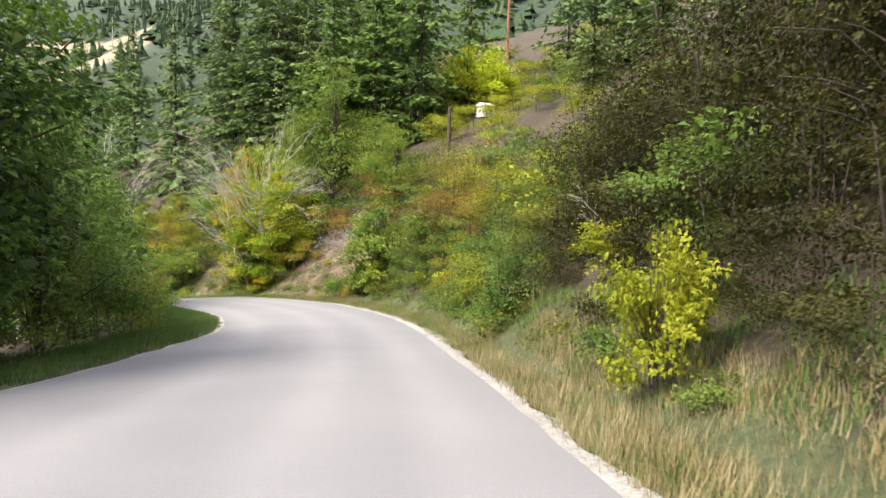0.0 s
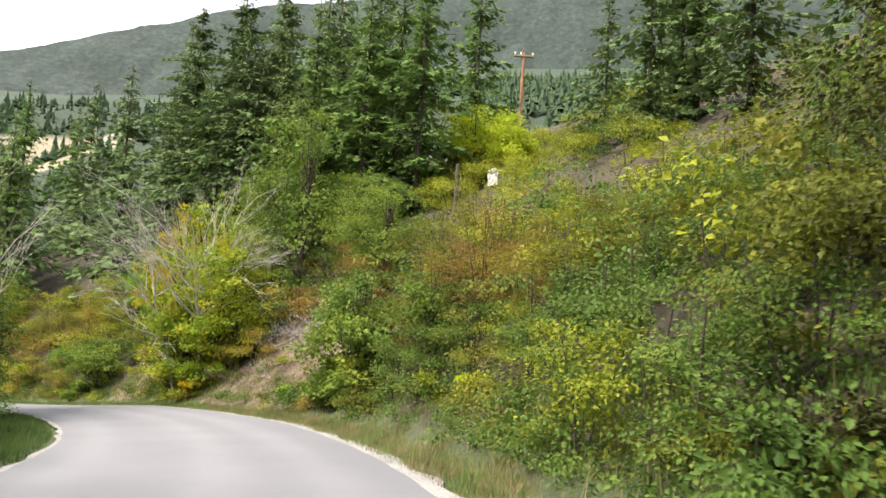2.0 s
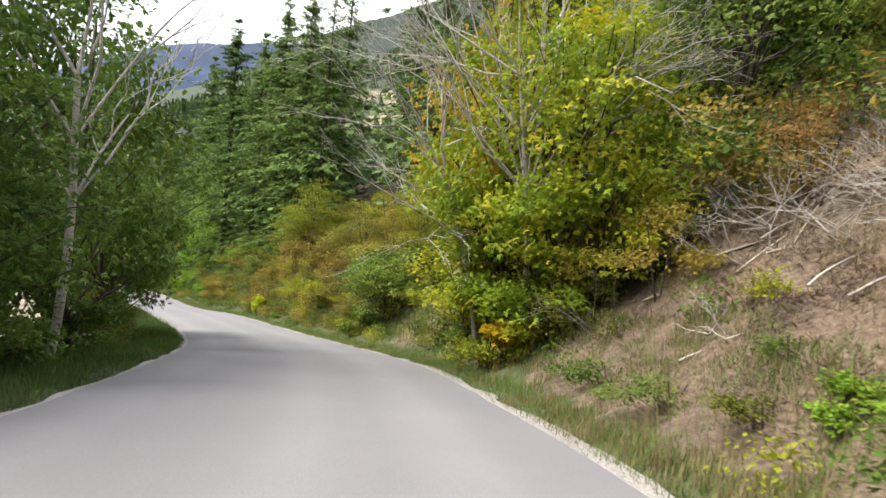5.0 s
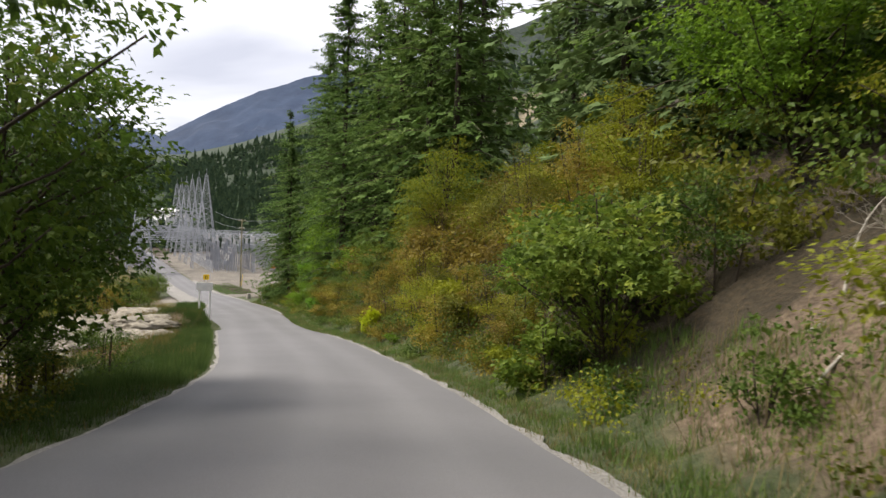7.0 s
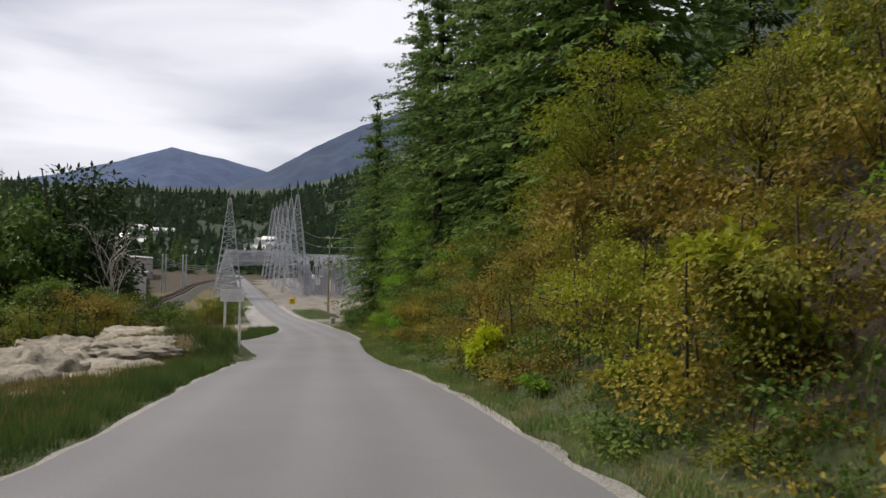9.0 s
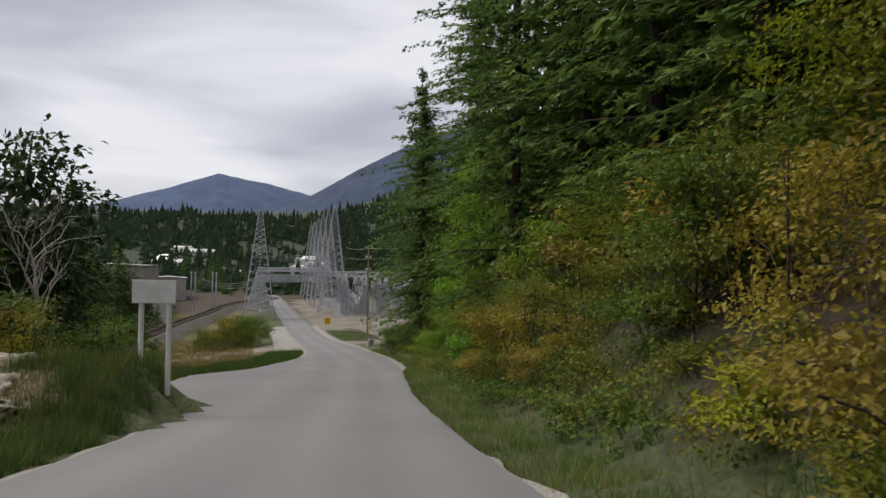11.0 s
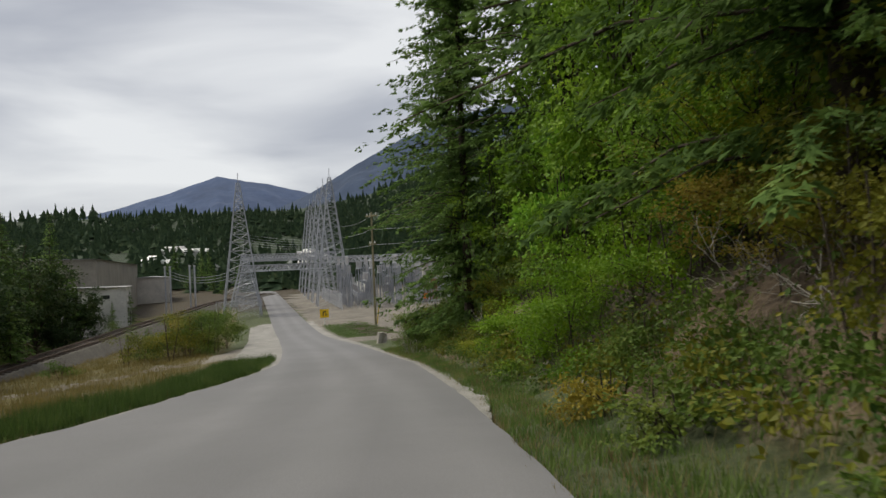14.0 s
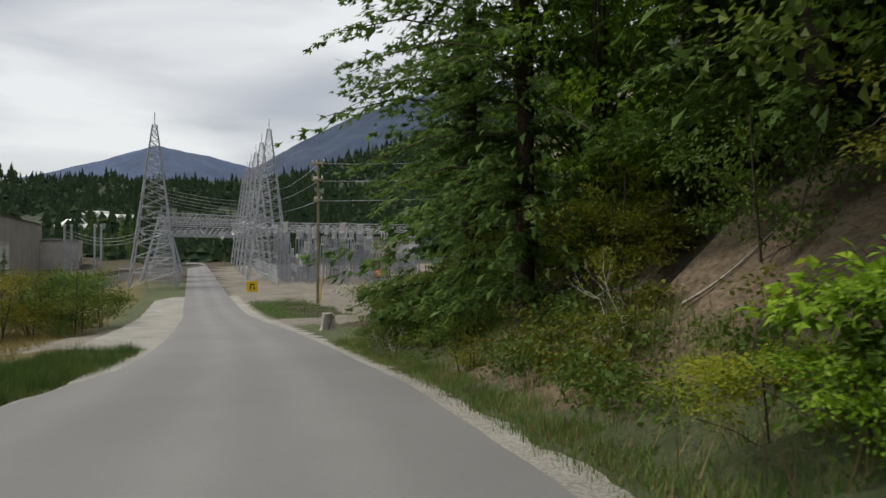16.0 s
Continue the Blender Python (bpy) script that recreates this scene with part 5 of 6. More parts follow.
# ---- dead wood ----
def bare_tree(name, seed, where, height, label, bark="bark_grey", count=5, spread=0.38, up=1.2, r0=0.05, lean=(0, 0)):
    rng = np.random.RandomState(seed)
    e = thing(name, where, label, "dead tree")
    u = np.linspace(0, 1, 6)[:, None]
    p = np.array([0, 0, -0.3]) + u * np.array([lean[0], lean[1], height * 0.5]) + np.sin(u * 4) * np.array([0.12, 0.08, 0])
    v, f = tube(p, np.linspace(r0 * 2.4, r0 * 1.4, 6), 6)
    part("trunk", mesh_np(name + "_trunk", v, f, M[bark], True), e)
    for k in range(count):
        a = p[rng.randint(3, 6)]
        v, f = dead_branches(rng, a, 1, height * 0.2, spread, r0, 4, up)
        part("branch", mesh_np(name + "_branch", v, f, M[bark], True), e)
    return e


bare_tree("dead_maple", 3, spot(50.6, 4.3, 0.1), 13.5, "leafless grey branches rising out of an autumn maple", count=30, spread=0.28, up=1.5, r0=0.036, lean=(-0.4, -0.4))
bare_tree("dead_maple", 4, spot(52.2, 3.8, 0.1), 11.5, "leafless grey branches leaning out of an autumn maple", count=18, spread=0.32, up=1.0, r0=0.032, lean=(-1.2, -0.6))
bare_tree("dead_maple", 5, spot(51.2, -6.1, 0.1), 13.0, "bare bleached tree standing among green maples", count=9, spread=0.3, up=2.0, r0=0.05, lean=(0.3, 0.2))
bare_tree("dead_maple", 6, spot(115, -13.6, 0.1), 10, "bare grey tree at the edge of the open ground", count=7, spread=0.36, up=1.6, r0=0.06)
bare_tree("dead_maple", 8, spot(44.5, -11.5, 0.1), 12, "bare bleached tree standing among green maples", count=5, spread=0.32, up=2.2, r0=0.06)


def dead_brush(seed, s, l, size, label="tangle of bare grey twigs on the bank", bark="bark_grey", up=0.5):
    rng = np.random.RandomState(seed)
    e = thing("dead_brush", spot(s, l, 0.05), label, "dead brush", "dead brush on the bank")
    for k in range(4):
        v, f = dead_branches(rng, (rng.normal() * 0.2, rng.normal() * 0.2, 0), 2, size * 0.45, 0.5, 0.014, 3, up)
        part("branch", mesh_np("dead_twigs", v, f, M[bark], True), e)
    return e


for k, (s, l, size) in enumerate([(39.5, 7.4, 1.6), (41.5, 6.6, 1.5), (38.6, 6.2, 1.5), (40.4, 7.6, 1.8), (42.2, 8.0, 1.8), (44, 8.4, 1.8), (38.4, 7.8, 1.8), (14.6, 6.2, 1.6), (44.6, 7.4, 2.3), (45.6, 7.0, 2.2), (43.6, 7.8, 2.4), (46.6, 7.6, 2.2), (42.6, 7.2, 2.0), (45.0, 8.6, 2.4), (43, 7.6, 1.9), (45, 8.2, 1.8), (46.4, 6.8, 1.5), (48.6, 5.0, 1.4), (44.2, 5.2, 1.0), (40.5, 8.6, 2.0), (58.5, 6, 1.6), (61, 7, 1.6), (92.5, 6.2, 1.2), (84.5, 5, 1.1),
                                  (116, 8, 2.0), (113, 5.4, 1.4), (114.2, 6.2, 1.5), (115.3, 5.2, 1.3), (116.4, 6.4, 1.6), (112.6, 6.8, 1.5), (117.4, 5.4, 1.3), (117.8, 7.3, 1.9), (114, 7.6, 1.6), (125.5, 5.2, 1.2), (127.6, 5.0, 1.2), (107.4, 6.2, 1.6), (109.4, 7.2, 1.8), (106.2, 7.0, 1.8), (133.6, 5.2, 1.2), (142.6, 3.7, 0.9), (144.0, 3.9, 0.8)]):
    dead_brush(60 + k, s, l, size)


def fallen_branch(seed, s, l, length, turn, pitch):
    rng = np.random.RandomState(seed)
    u = np.linspace(0, 1, 7)[:, None]
    p = u * np.array([length, 0, 0]) + np.sin(u * 3 + seed) * np.array([0, 0.06, 0.04]) * length
    v, f = tube(p, np.linspace(0.026, 0.008, 7), 5)
    ob = tagged(new("fallen_branch", mesh_np("fallen_branch", v, f, M["bark_grey"], True)), "grey fallen branch lying on the sandy bank", "branch", "fallen branches")
    ob.matrix_basis = Matrix.Translation(spot(s, l) + Vector((0, 0, 0.06))) @ Euler((0, pitch, turn)).to_matrix().to_4x4()


for k in range(44):
    s = prng.choice([prng.uniform(39, 48), prng.uniform(39, 48), prng.uniform(112, 119), prng.uniform(57, 62), prng.uniform(130, 138)])
    # they lie down the slope
    c, t = along(s)
    fallen_branch(k, s, prng.uniform(4.6, 8.5), prng.uniform(0.8, 2.4), math.atan2(-t[0], t[1]) + prng.uniform(-0.7, 0.7), -0.62 + prng.uniform(-0.1, 0.12))


def snag_fir(where, height):
    rng = np.random.RandomState(9)
    e = thing("dead_fir", where, "small dead fir with drooping bare reddish twigs", "dead tree")
    v, f = tube(np.array([[0, 0, -0.3], [0.05, 0, height * 0.5], [0, 0.05, height]]), [0.09, 0.06, 0.015], 6)
    part("trunk", mesh_np("snag_trunk", v, f, M["snag"], True), e)
    for k in range(60):
        h = height * rng.uniform(0.25, 0.97)
        a, ln = rng.uniform(0, 6.28), (height - h) * 0.35 + 0.35
        d = np.array([math.cos(a), math.sin(a), -0.25])
        b = np.array([0, 0, h])
        segs = [tube(np.stack([b, b + d * ln * 0.5 + [0, 0, 0.05], b + d * ln]), [0.022, 0.015, 0.006], 3)]
        for _ in range(5):
            q = b + d * ln * rng.uniform(0.3, 0.9)
            segs.append(tube(np.stack([q, q + unit(d + rng.normal(size=3) * 0.6 + [0, 0, -0.3]) * ln * 0.4]), [0.01, 0.004], 3))
        v, f = joined(segs)
        part("branch", mesh_np("snag_branch", v, f, M["snag"], True), e)


snag_fir(spot(53.2, 19.2, 0.1), 6.8)

# ---- grass ----


def grass(name, n, s0, s1, off, tall, mat, label, seed, clump=0.6, flat=False, category="grass"):
    rng = np.random.RandomState(seed)
    s = rng.uniform(s0, s1, n)
    # thin the far end
    l0, l1 = off
    l = np.array([l0(a) for a in s]) + rng.rand(n) * np.array([l1(a) - l0(a) for a in s])
    c = np.stack([np.interp(s, CS, CL[:, k]) for k in range(3)], 1)
    t = np.stack([np.interp(s, CS, TAN[:, k]) for k in range(2)], 1)
    x, y = c[:, 0] + t[:, 1] * l, c[:, 1] - t[:, 0] * l
    thick = waves(x, y, 2.6, seed) + 0.6 * waves(x, y, 0.9, seed + 1)
    keep = thick + rng.uniform(-0.5, 0.5, n) > -clump
    x, y, thick = x[keep], y[keep], thick[keep]
    z = ground_height(x, y) - 0.02
    n = len(x)
    h = tall * rng.uniform(0.45, 1.15, n) * (0.75 + 0.35 * np.clip(thick, -1, 1))
    a = rng.uniform(0, 6.28, n)
    lean = rng.uniform(0.1, 0.75, n) * h
    w = rng.uniform(0.005, 0.012, n)
    if flat:
        lean, h = h, h * rng.uniform(0.0, 0.5, n)
    root = np.stack([x, y, z], 1)
    side = np.stack([-np.sin(a), np.cos(a), 0 * a], 1) * w[:, None]
    tip = np.stack([np.cos(a) * lean, np.sin(a) * lean, h], 1)
    v = np.stack([root - side, root + side, root + tip], 1).reshape(-1, 3)
    f = np.arange(3 * n).reshape(n, 3)
    return tagged(new(name, mesh_np(name, v, f, M[mat])), label, category, kind="stuff")


er = lambda s: edge_r(s) + float(np.interp(s, [0, 20, 50, 90, 97, 116, 122], [0.2, 0.3, 0.16, 0.16, 0.0, 0.0, 0.3]))
bf = lambda s: float(bank_foot(s)) + 1.8
el = lambda s: edge_l(s) - 0.25
grass("verge_grass_right", 150000, 13, 150, (er, bf), 0.27, "grass", "tufted green roadside grass at the foot of the bank", 1, 1.7)
grass("dry_grass_right", 36000, 3, 150, (lambda s: er(s) - 0.12, lambda s: edge_r(s) + 1.1), 0.2, "straw", "dry straw-coloured grass along the road edge", 2, 0.35)
grass("verge_grass_start", 13000, 3, 13, (er, bf), 0.24, "grass", "thin green grass among dry stalks at the bend", 13, 1.0)
grass("dry_grass_start", 13000, 2.5, 15, (er, lambda s: float(bank_foot(s)) + 1.0), 0.36, "straw", "rank dry grass below the thicket", 16, 1.2)
grass("dry_grass_bend", 44000, 3, 46, (lambda s: er(s) - 0.05, lambda s: float(bank_foot(s)) + 0.2), 0.24, "straw", "pale dry grass between the road and the bank", 12, 0.25)
grass("verge_grass_left", 140000, 12, 150, (lambda s: el(s) - 3.0, el), 0.27, "grass_dark", "green grass on the road verge", 3, 1.1)
grass("dry_grass_left", 12000, 60, 150, (lambda s: el(s) - 4.5, el), 0.24, "field_straw", "dry straw-coloured grass on the verge", 4, 0.1)
grass("tall_verge_left", 70000, 70, 150, (lambda s: el(s) - (1.7 if 84 < s < 99 else 3.2), lambda s: el(s) - 0.1), 0.52, "grass_dark", "tall uncut grass on the road verge", 14, 0.7)
grass("straw_by_rocks", 26000, 80, 108, (lambda s: el(s) - 6.5, lambda s: el(s) - 0.6), 0.4, "field_straw", "dry straw-coloured grass round the rock outcrop", 15, 0.5)
grass("field_grass", 90000, 112, 185, (lambda s: -30.0, lambda s: -7.5), 0.5, "field_straw", "dry golden grass on the open field", 5, 0.5)
grass("yard_grass", 12000, 168, 190, (lambda s: 3.2, lambda s: 8.4), 0.3, "grass", "green grass patch beside the gravel yard", 6, 0.8)
grass("bank_grass", 26000, 38, 49, (lambda s: 3.6, lambda s: 9.0), 0.22, "straw", "dry wisps of grass on the sandy bank", 7, -0.1)

grass("twig_litter", 34000, 37.5, 49, (lambda s: 3.8, lambda s: 10.0), 0.5, "snag", "loose grey twigs and stalks littering the bank", 8, 0.8, True, "twigs")
grass("leaf_litter", 26000, 4, 150, (lambda s: float(bank_foot(s)), lambda s: float(bank_foot(s)) + 5.0), 0.3, "litter", "brown fallen stalks and leaves under the shrubs", 9, 0.8, True, "litter")
grass("dry_stalks", 7000, 12, 150, (lambda s: float(bank_foot(s)) - 0.4, lambda s: float(bank_foot(s)) + 1.6), 0.75, "straw", "tall dry stalks at the foot of the bank", 10, 0.0)

# ---- far woods and mountains ----


def far_trees(name, n, seed, label, r0, r1, b0, b1, tall=(6, 13)):
    rng = np.random.RandomState(seed)
    V, F, k = [], [], 0
    r = np.sqrt(rng.uniform(r0**2, r1**2, n * 2))
    b = np.radians(rng.uniform(b0, b1, n * 2))
    x, y = -35 - r * np.sin(b), 67 + r * np.cos(b)
    s, l, _ = road_coords(x, y)
    bd = np.degrees(b)
    open_ground = ((np.abs(l) < np.where(r > 260, 4, 8)) & (s < 315)) | ((bd > 20) & (bd < 37) & (r > 330) & (r < 560) & (waves(x, y, 200, 6) > -0.3)) | ((r < 215) & (l > 0) & (s > 150) & (l < 60)) | ((r < 240) & (bd > 55) & (l < 0) & (l > -60)) | ((bd < 2) & (bd > -10) & (r < 420)) | ((bd > 57) & (bd < 79) & (r > 285) & (r < 395) & (waves(x, y, 60, 3) > -0.2))
    ok = np.flatnonzero(~open_ground)[:n]
    z = ground_height(x[ok], y[ok])
    m = 6
    a = np.arange(m) * 2 * np.pi / m
    star = np.where(np.arange(m) % 2, 0.6, 1.15)
    for i, zz in zip(ok, z):
        h = rng.uniform(*tall) * rng.uniform(0.45, 1.15)
        round_ = rng.rand() < 0.35
        w = h * (rng.uniform(0.36, 0.5) if round_ else rng.uniform(0.2, 0.34))
        h *= 0.62 if round_ else 1.0
        for q in range(4):
            lo, hi = h * (0.02 + 0.2 * q), h * (0.42, 0.62, 0.8, 1.0)[q]
            rad = w * (1 - 0.22 * q) * rng.uniform(0.6, 1.3, m) * star
            ang = a + rng.uniform(0, 1)
            ring = np.stack([x[i] + rad * np.cos(ang), y[i] + rad * np.sin(ang), zz + lo + rng.uniform(-0.07, 0.07, m) * h], 1)
            V.append(np.vstack([ring, [[x[i] + rng.normal() * 0.25, y[i] + rng.normal() * 0.25, zz + hi]]]))
            F.append(np.stack([k + np.arange(m), k + (np.arange(m) + 1) % m, np.full(m, k + m)], 1))
            k += m + 1
    return tagged(new(name, mesh_np(name, np.vstack(V), np.vstack(F), M["far_needle"])), label, "forest", kind="stuff")


M["far_needle"] = leaf_material("far_fir_needles", [(0.0, (0.016, 0.033, 0.018)), (0.5, (0.036, 0.062, 0.03)), (0.85, (0.062, 0.09, 0.038)), (1.0, (0.12, 0.105, 0.04))], 0.8, 0.0)
far_trees("valley_fir_forest", 9500, 1, "dark fir forest covering the far valley slope", 215, 640, 38, 120)
far_trees("hill_fir_forest", 2600, 2, "dark fir forest on the hillside above the road", 150, 700, -40, 38, (9, 18))


def mountain(name, dist, bearings, elevations, label, mat, seed, jag=0.25):
    """A wooded mountain flank: ridge by bearing and height angle, falling towards the valley."""
    bs = np.arange(bearings[0], bearings[-1], 0.35)
    rows_ = np.linspace(0, 1, 26)
    V = []
    for u in rows_:
        r = dist * (1 - 0.42 * u)
        b = np.radians(bs)
        el_ = np.interp(bs, bearings, elevations)
        x, y = -35 - r * np.sin(b), 67 + r * np.cos(b)
        top = dist * np.tan(np.radians(el_)) - 10
        rough = (waves(x, y, dist * 0.16, seed) * 0.05 + waves(x, y, dist * 0.05, seed + 1) * 0.018) * top * (0.25 + np.sin(u * np.pi) * 1.4) + waves(x, y, dist * 0.012, seed + 2) * jag * 5
        V.append(np.stack([x, y, top * (1 - u) ** 1.15 - 30 * u + rough], 1))
    return tagged(new(name, mesh_np(name, np.vstack(V), grid_faces(len(rows_), len(bs)), mat, True)), label, "mountain", kind="structure")


# forest colours of the far mountains, with the distance haze painted in
M["haze_blue_forest"] = speckled("mountain_forest_haze_blue", [(0.3, (0.03, 0.055, 0.125)), (0.6, (0.046, 0.076, 0.16)), (0.85, (0.075, 0.1, 0.175))], 0.025, 0.004, 1.0, 4.0, 0.5)
M["haze_slate_forest"] = speckled("mountain_forest_haze_slate", [(0.3, (0.018, 0.034, 0.076)), (0.6, (0.03, 0.052, 0.104)), (0.85, (0.06, 0.076, 0.118))], 0.02, 0.003, 1.0, 4.0, 0.5)
mountain("backdrop_mountain_peak", 3000, [56, 58, 59.5, 62, 64, 65.4, 67, 69.9, 72.8, 75, 79, 90], [4.6, 5.6, 6.0, 6.6, 6.95, 7.2, 6.6, 5.6, 4.7, 4.2, 3.6, 3], "forested mountain peak beyond the valley, coloured blue for distance haze", M["haze_blue_forest"], 21)
M["green_hill"] = speckled("forested_hill_grey_green", [(0.3, (0.014, 0.024, 0.021)), (0.55, (0.03, 0.045, 0.037)), (0.85, (0.085, 0.085, 0.065))], 0.09, 0.006, 1.0, 4.0, 0.6)
mountain("backdrop_forest_hill", 1500, [-60, -20, 0, 14.7, 19, 23.8, 27, 31, 33.5, 38, 41, 44], [26, 27, 25, 21.9, 20.2, 18.6, 17.2, 15.6, 14.7, 12.5, 10, 5], "grey-green forested hill above the road", M["green_hill"], 41)
mountain("backdrop_mountain_flank", 1900, [-60, -20, 0, 20, 30, 40, 45, 47.5, 51, 55, 58, 60, 64], [13, 14, 14, 14, 13.5, 12.6, 11.7, 11.0, 9.7, 7.7, 5.9, 5.0, 3.0], "mountain flank with rocky clearings, coloured slate-blue for distance haze", M["haze_slate_forest"], 31)

# ---- rock outcrop and stones ----
M["rock"] = speckled("pale_granite", [(0.25, (0.1, 0.09, 0.07)), (0.45, (0.25, 0.225, 0.18)), (0.75, (0.38, 0.345, 0.285))], 3.0, 0.8, 0.9, 0.15, 1.0)


def rock(name, where, size, seed, label, turn=0.0, cuts=4):
    bm = bmesh.new()
    bmesh.ops.create_icosphere(bm, subdivisions=cuts, radius=1.0)
    noise.seed_set(seed)
    off = Vector((seed * 3.1, seed * 1.7, 0))
    for v in bm.verts:
        d = v.co.normalized()
        k = 0.9 + 0.3 * noise.noise(d * 1.3 + off) + 0.12 * noise.ridged_multi_fractal(d * 2.0 + off, 0.8, 2.1, 6, 0.9, 1.8) - 0.13 + 0.13 * abs(noise.noise(d * 5 + off)) + 0.09 * noise.noise(d * 11 + off) + 0.06 * noise.noise(d * 23 + off)
        v.co = Vector((d.x * size[0] * k, d.y * size[1] * k, max(d.z, -0.25) * size[2] * 0.72 * k))
    me = bpy.data.meshes.new(name)
    bm.to_mesh(me)
    bm.free()
    me.materials.append(M["rock"])
    me.polygons.foreach_set("use_smooth", [True] * len(me.polygons))
    ob = tagged(new(name, me), label, "rock", "rocks by the road")
    ob.matrix_basis = Matrix.Translation(where) @ Matrix.Rotation(turn, 4, "Z")
    return ob


for k, (s, l, size, turn) in enumerate([(93.6, -10.2, (3.2, 2.3, 2.0), 0.5), (89.4, -10.0, (2.6, 2.0, 1.6), 1.1), (97.2, -10.2, (2.2, 1.6, 1.35), 0.2), (90.5, -13.6, (3.0, 2.4, 2.4), 0.9), (95.8, -13.6, (2.9, 2.2, 2.1), 2.0), (86.2, -11.0, (1.9, 1.5, 1.2), 0.4), (101.0, -11.6, (3.4, 2.4, 2.0), 0.7), (105.0, -10.2, (2.4, 1.6, 1.2), 0.5), (98.5, -13.6, (3.2, 2.4, 2.6), 1.3), (98.0, -7.8, (2.2, 1.5, 0.8), 0.8), (94.8, -7.5, (2.7, 1.7, 0.8), 0.6), (91.6, -7.8, (2.4, 1.7, 0.7), 1.0), (101.2, -8.6, (2.4, 1.6, 0.9), 0.3)]):
    rock("rock_outcrop", spot(s, l, 0.25), size, 5 + k, "pale weathered rock outcrop beside the road", turn, 5)
for k in range(16):
    s, l = (prng.uniform(118, 124), prng.uniform(3.4, 5.2)) if k < 10 else (prng.uniform(86, 98), prng.uniform(-7.6, -6.2))
    z = prng.uniform(0.08, 0.2)
    rock("stone", spot(s, l, 0.02), (z * 1.3, z, z * 0.8), 20 + k, "loose grey stone on the ground by the road", prng.uniform(0, 6), 2)

# ---- built things ----
def plain(name, col, rough=0.6, metal=0.0, var=0.12, scale=3.0):
    return speckled(name, [(0.3, tuple(c * (1 - var) for c in col)), (0.7, tuple(min(1, c * (1 + var)) for c in col))], scale, 0.3, rough, 0.004, 0.2, metal)


M["galvanised"] = plain("galvanised_steel", (0.36, 0.38, 0.43), 0.6, 0.0)
M["white_paint"] = plain("white_paint", (0.8, 0.8, 0.78), 0.5)
M["yellow_paint"] = plain("yellow_sign_sheet", (0.75, 0.5, 0.01), 0.4)
M["black_paint"] = plain("black_sign_print", (0.015, 0.015, 0.015), 0.5)
M["orange_paint"] = plain("orange_sign_sheet", (0.75, 0.22, 0.03), 0.4)
M["pole_wood"] = speckled("weathered_pole_wood", [(0.3, (0.14, 0.125, 0.07)), (0.7, (0.33, 0.3, 0.18))], 12, 1.5, 0.9, 0.01, 0.6)
M["dark_wood"] = speckled("dark_weathered_wood", [(0.3, (0.035, 0.028, 0.02)), (0.7, (0.1, 0.08, 0.06))], 12, 1.5, 0.9, 0.01, 0.6)
M["red_wood"] = speckled("reddish_pole_wood", [(0.3, (0.2, 0.09, 0.045)), (0.7, (0.38, 0.19, 0.1))], 12, 1.5, 0.9, 0.01, 0.6)
M["concrete"] = plain("concrete_wall", (0.45, 0.43, 0.4), 0.85)
M["beige_clad"] = plain("beige_metal_cladding", (0.27, 0.25, 0.215), 0.6)
M["white_clad"] = plain("white_metal_cladding", (0.6, 0.6, 0.58), 0.6)
M["roof"] = plain("grey_roof_sheet", (0.3, 0.3, 0.31), 0.6)
M["insulator"] = plain("grey_porcelain", (0.5, 0.5, 0.52), 0.25)
M["transformer"] = plain("rust_red_paint", (0.22, 0.1, 0.06), 0.6)
M["steel_rail"] = plain("rusty_rail_steel", (0.13, 0.09, 0.07), 0.5, 0.7)
M["ballast"] = speckled("railway_ballast_grey_brown", [(0.3, (0.05, 0.045, 0.038)), (0.7, (0.15, 0.135, 0.115))], 9, 1.5, 0.95, 0.06, 0.9)
M["sleeper"] = plain("dark_railway_timber", (0.06, 0.045, 0.035), 0.9)
M["dark_glass"] = plain("dark_window_glass", (0.03, 0.035, 0.04), 0.1)


def box_bm(bm, lo, hi):
    g = bmesh.ops.create_cube(bm, size=1.0)
    for v in g["verts"]:
        v.co = Vector([(lo[k] + hi[k]) / 2 + v.co[k] * (hi[k] - lo[k]) for k in range(3)])
    return g["verts"]


def box(name, lo, hi, mat, parent, label="", bevel=0.0):
    bm = bmesh.new()
    box_bm(bm, lo, hi)
    if bevel:
        bmesh.ops.bevel(bm, geom=bm.edges[:], offset=bevel, segments=2, affect="EDGES")
    return part_bm(name, bm, mat, parent, label)


def rod(name, a, b, r, mat, parent, sides=6, r1=None, label=""):
    v, f = tube(np.array([a, b], float), [r, r if r1 is None else r1], sides)
    n = len(v)
    me = bpy.data.meshes.new(name)
    me.from_pydata([tuple(p) for p in v], [], [tuple(q) for q in f] + [tuple(range(sides))[::-1], tuple(range(n - sides, n))])
    me.materials.append(mat)
    return part(name, me, parent, label)


def bars(pairs, r, sides=3):
    return joined([tube(np.array(p, float), [r, r], sides) for p in pairs])


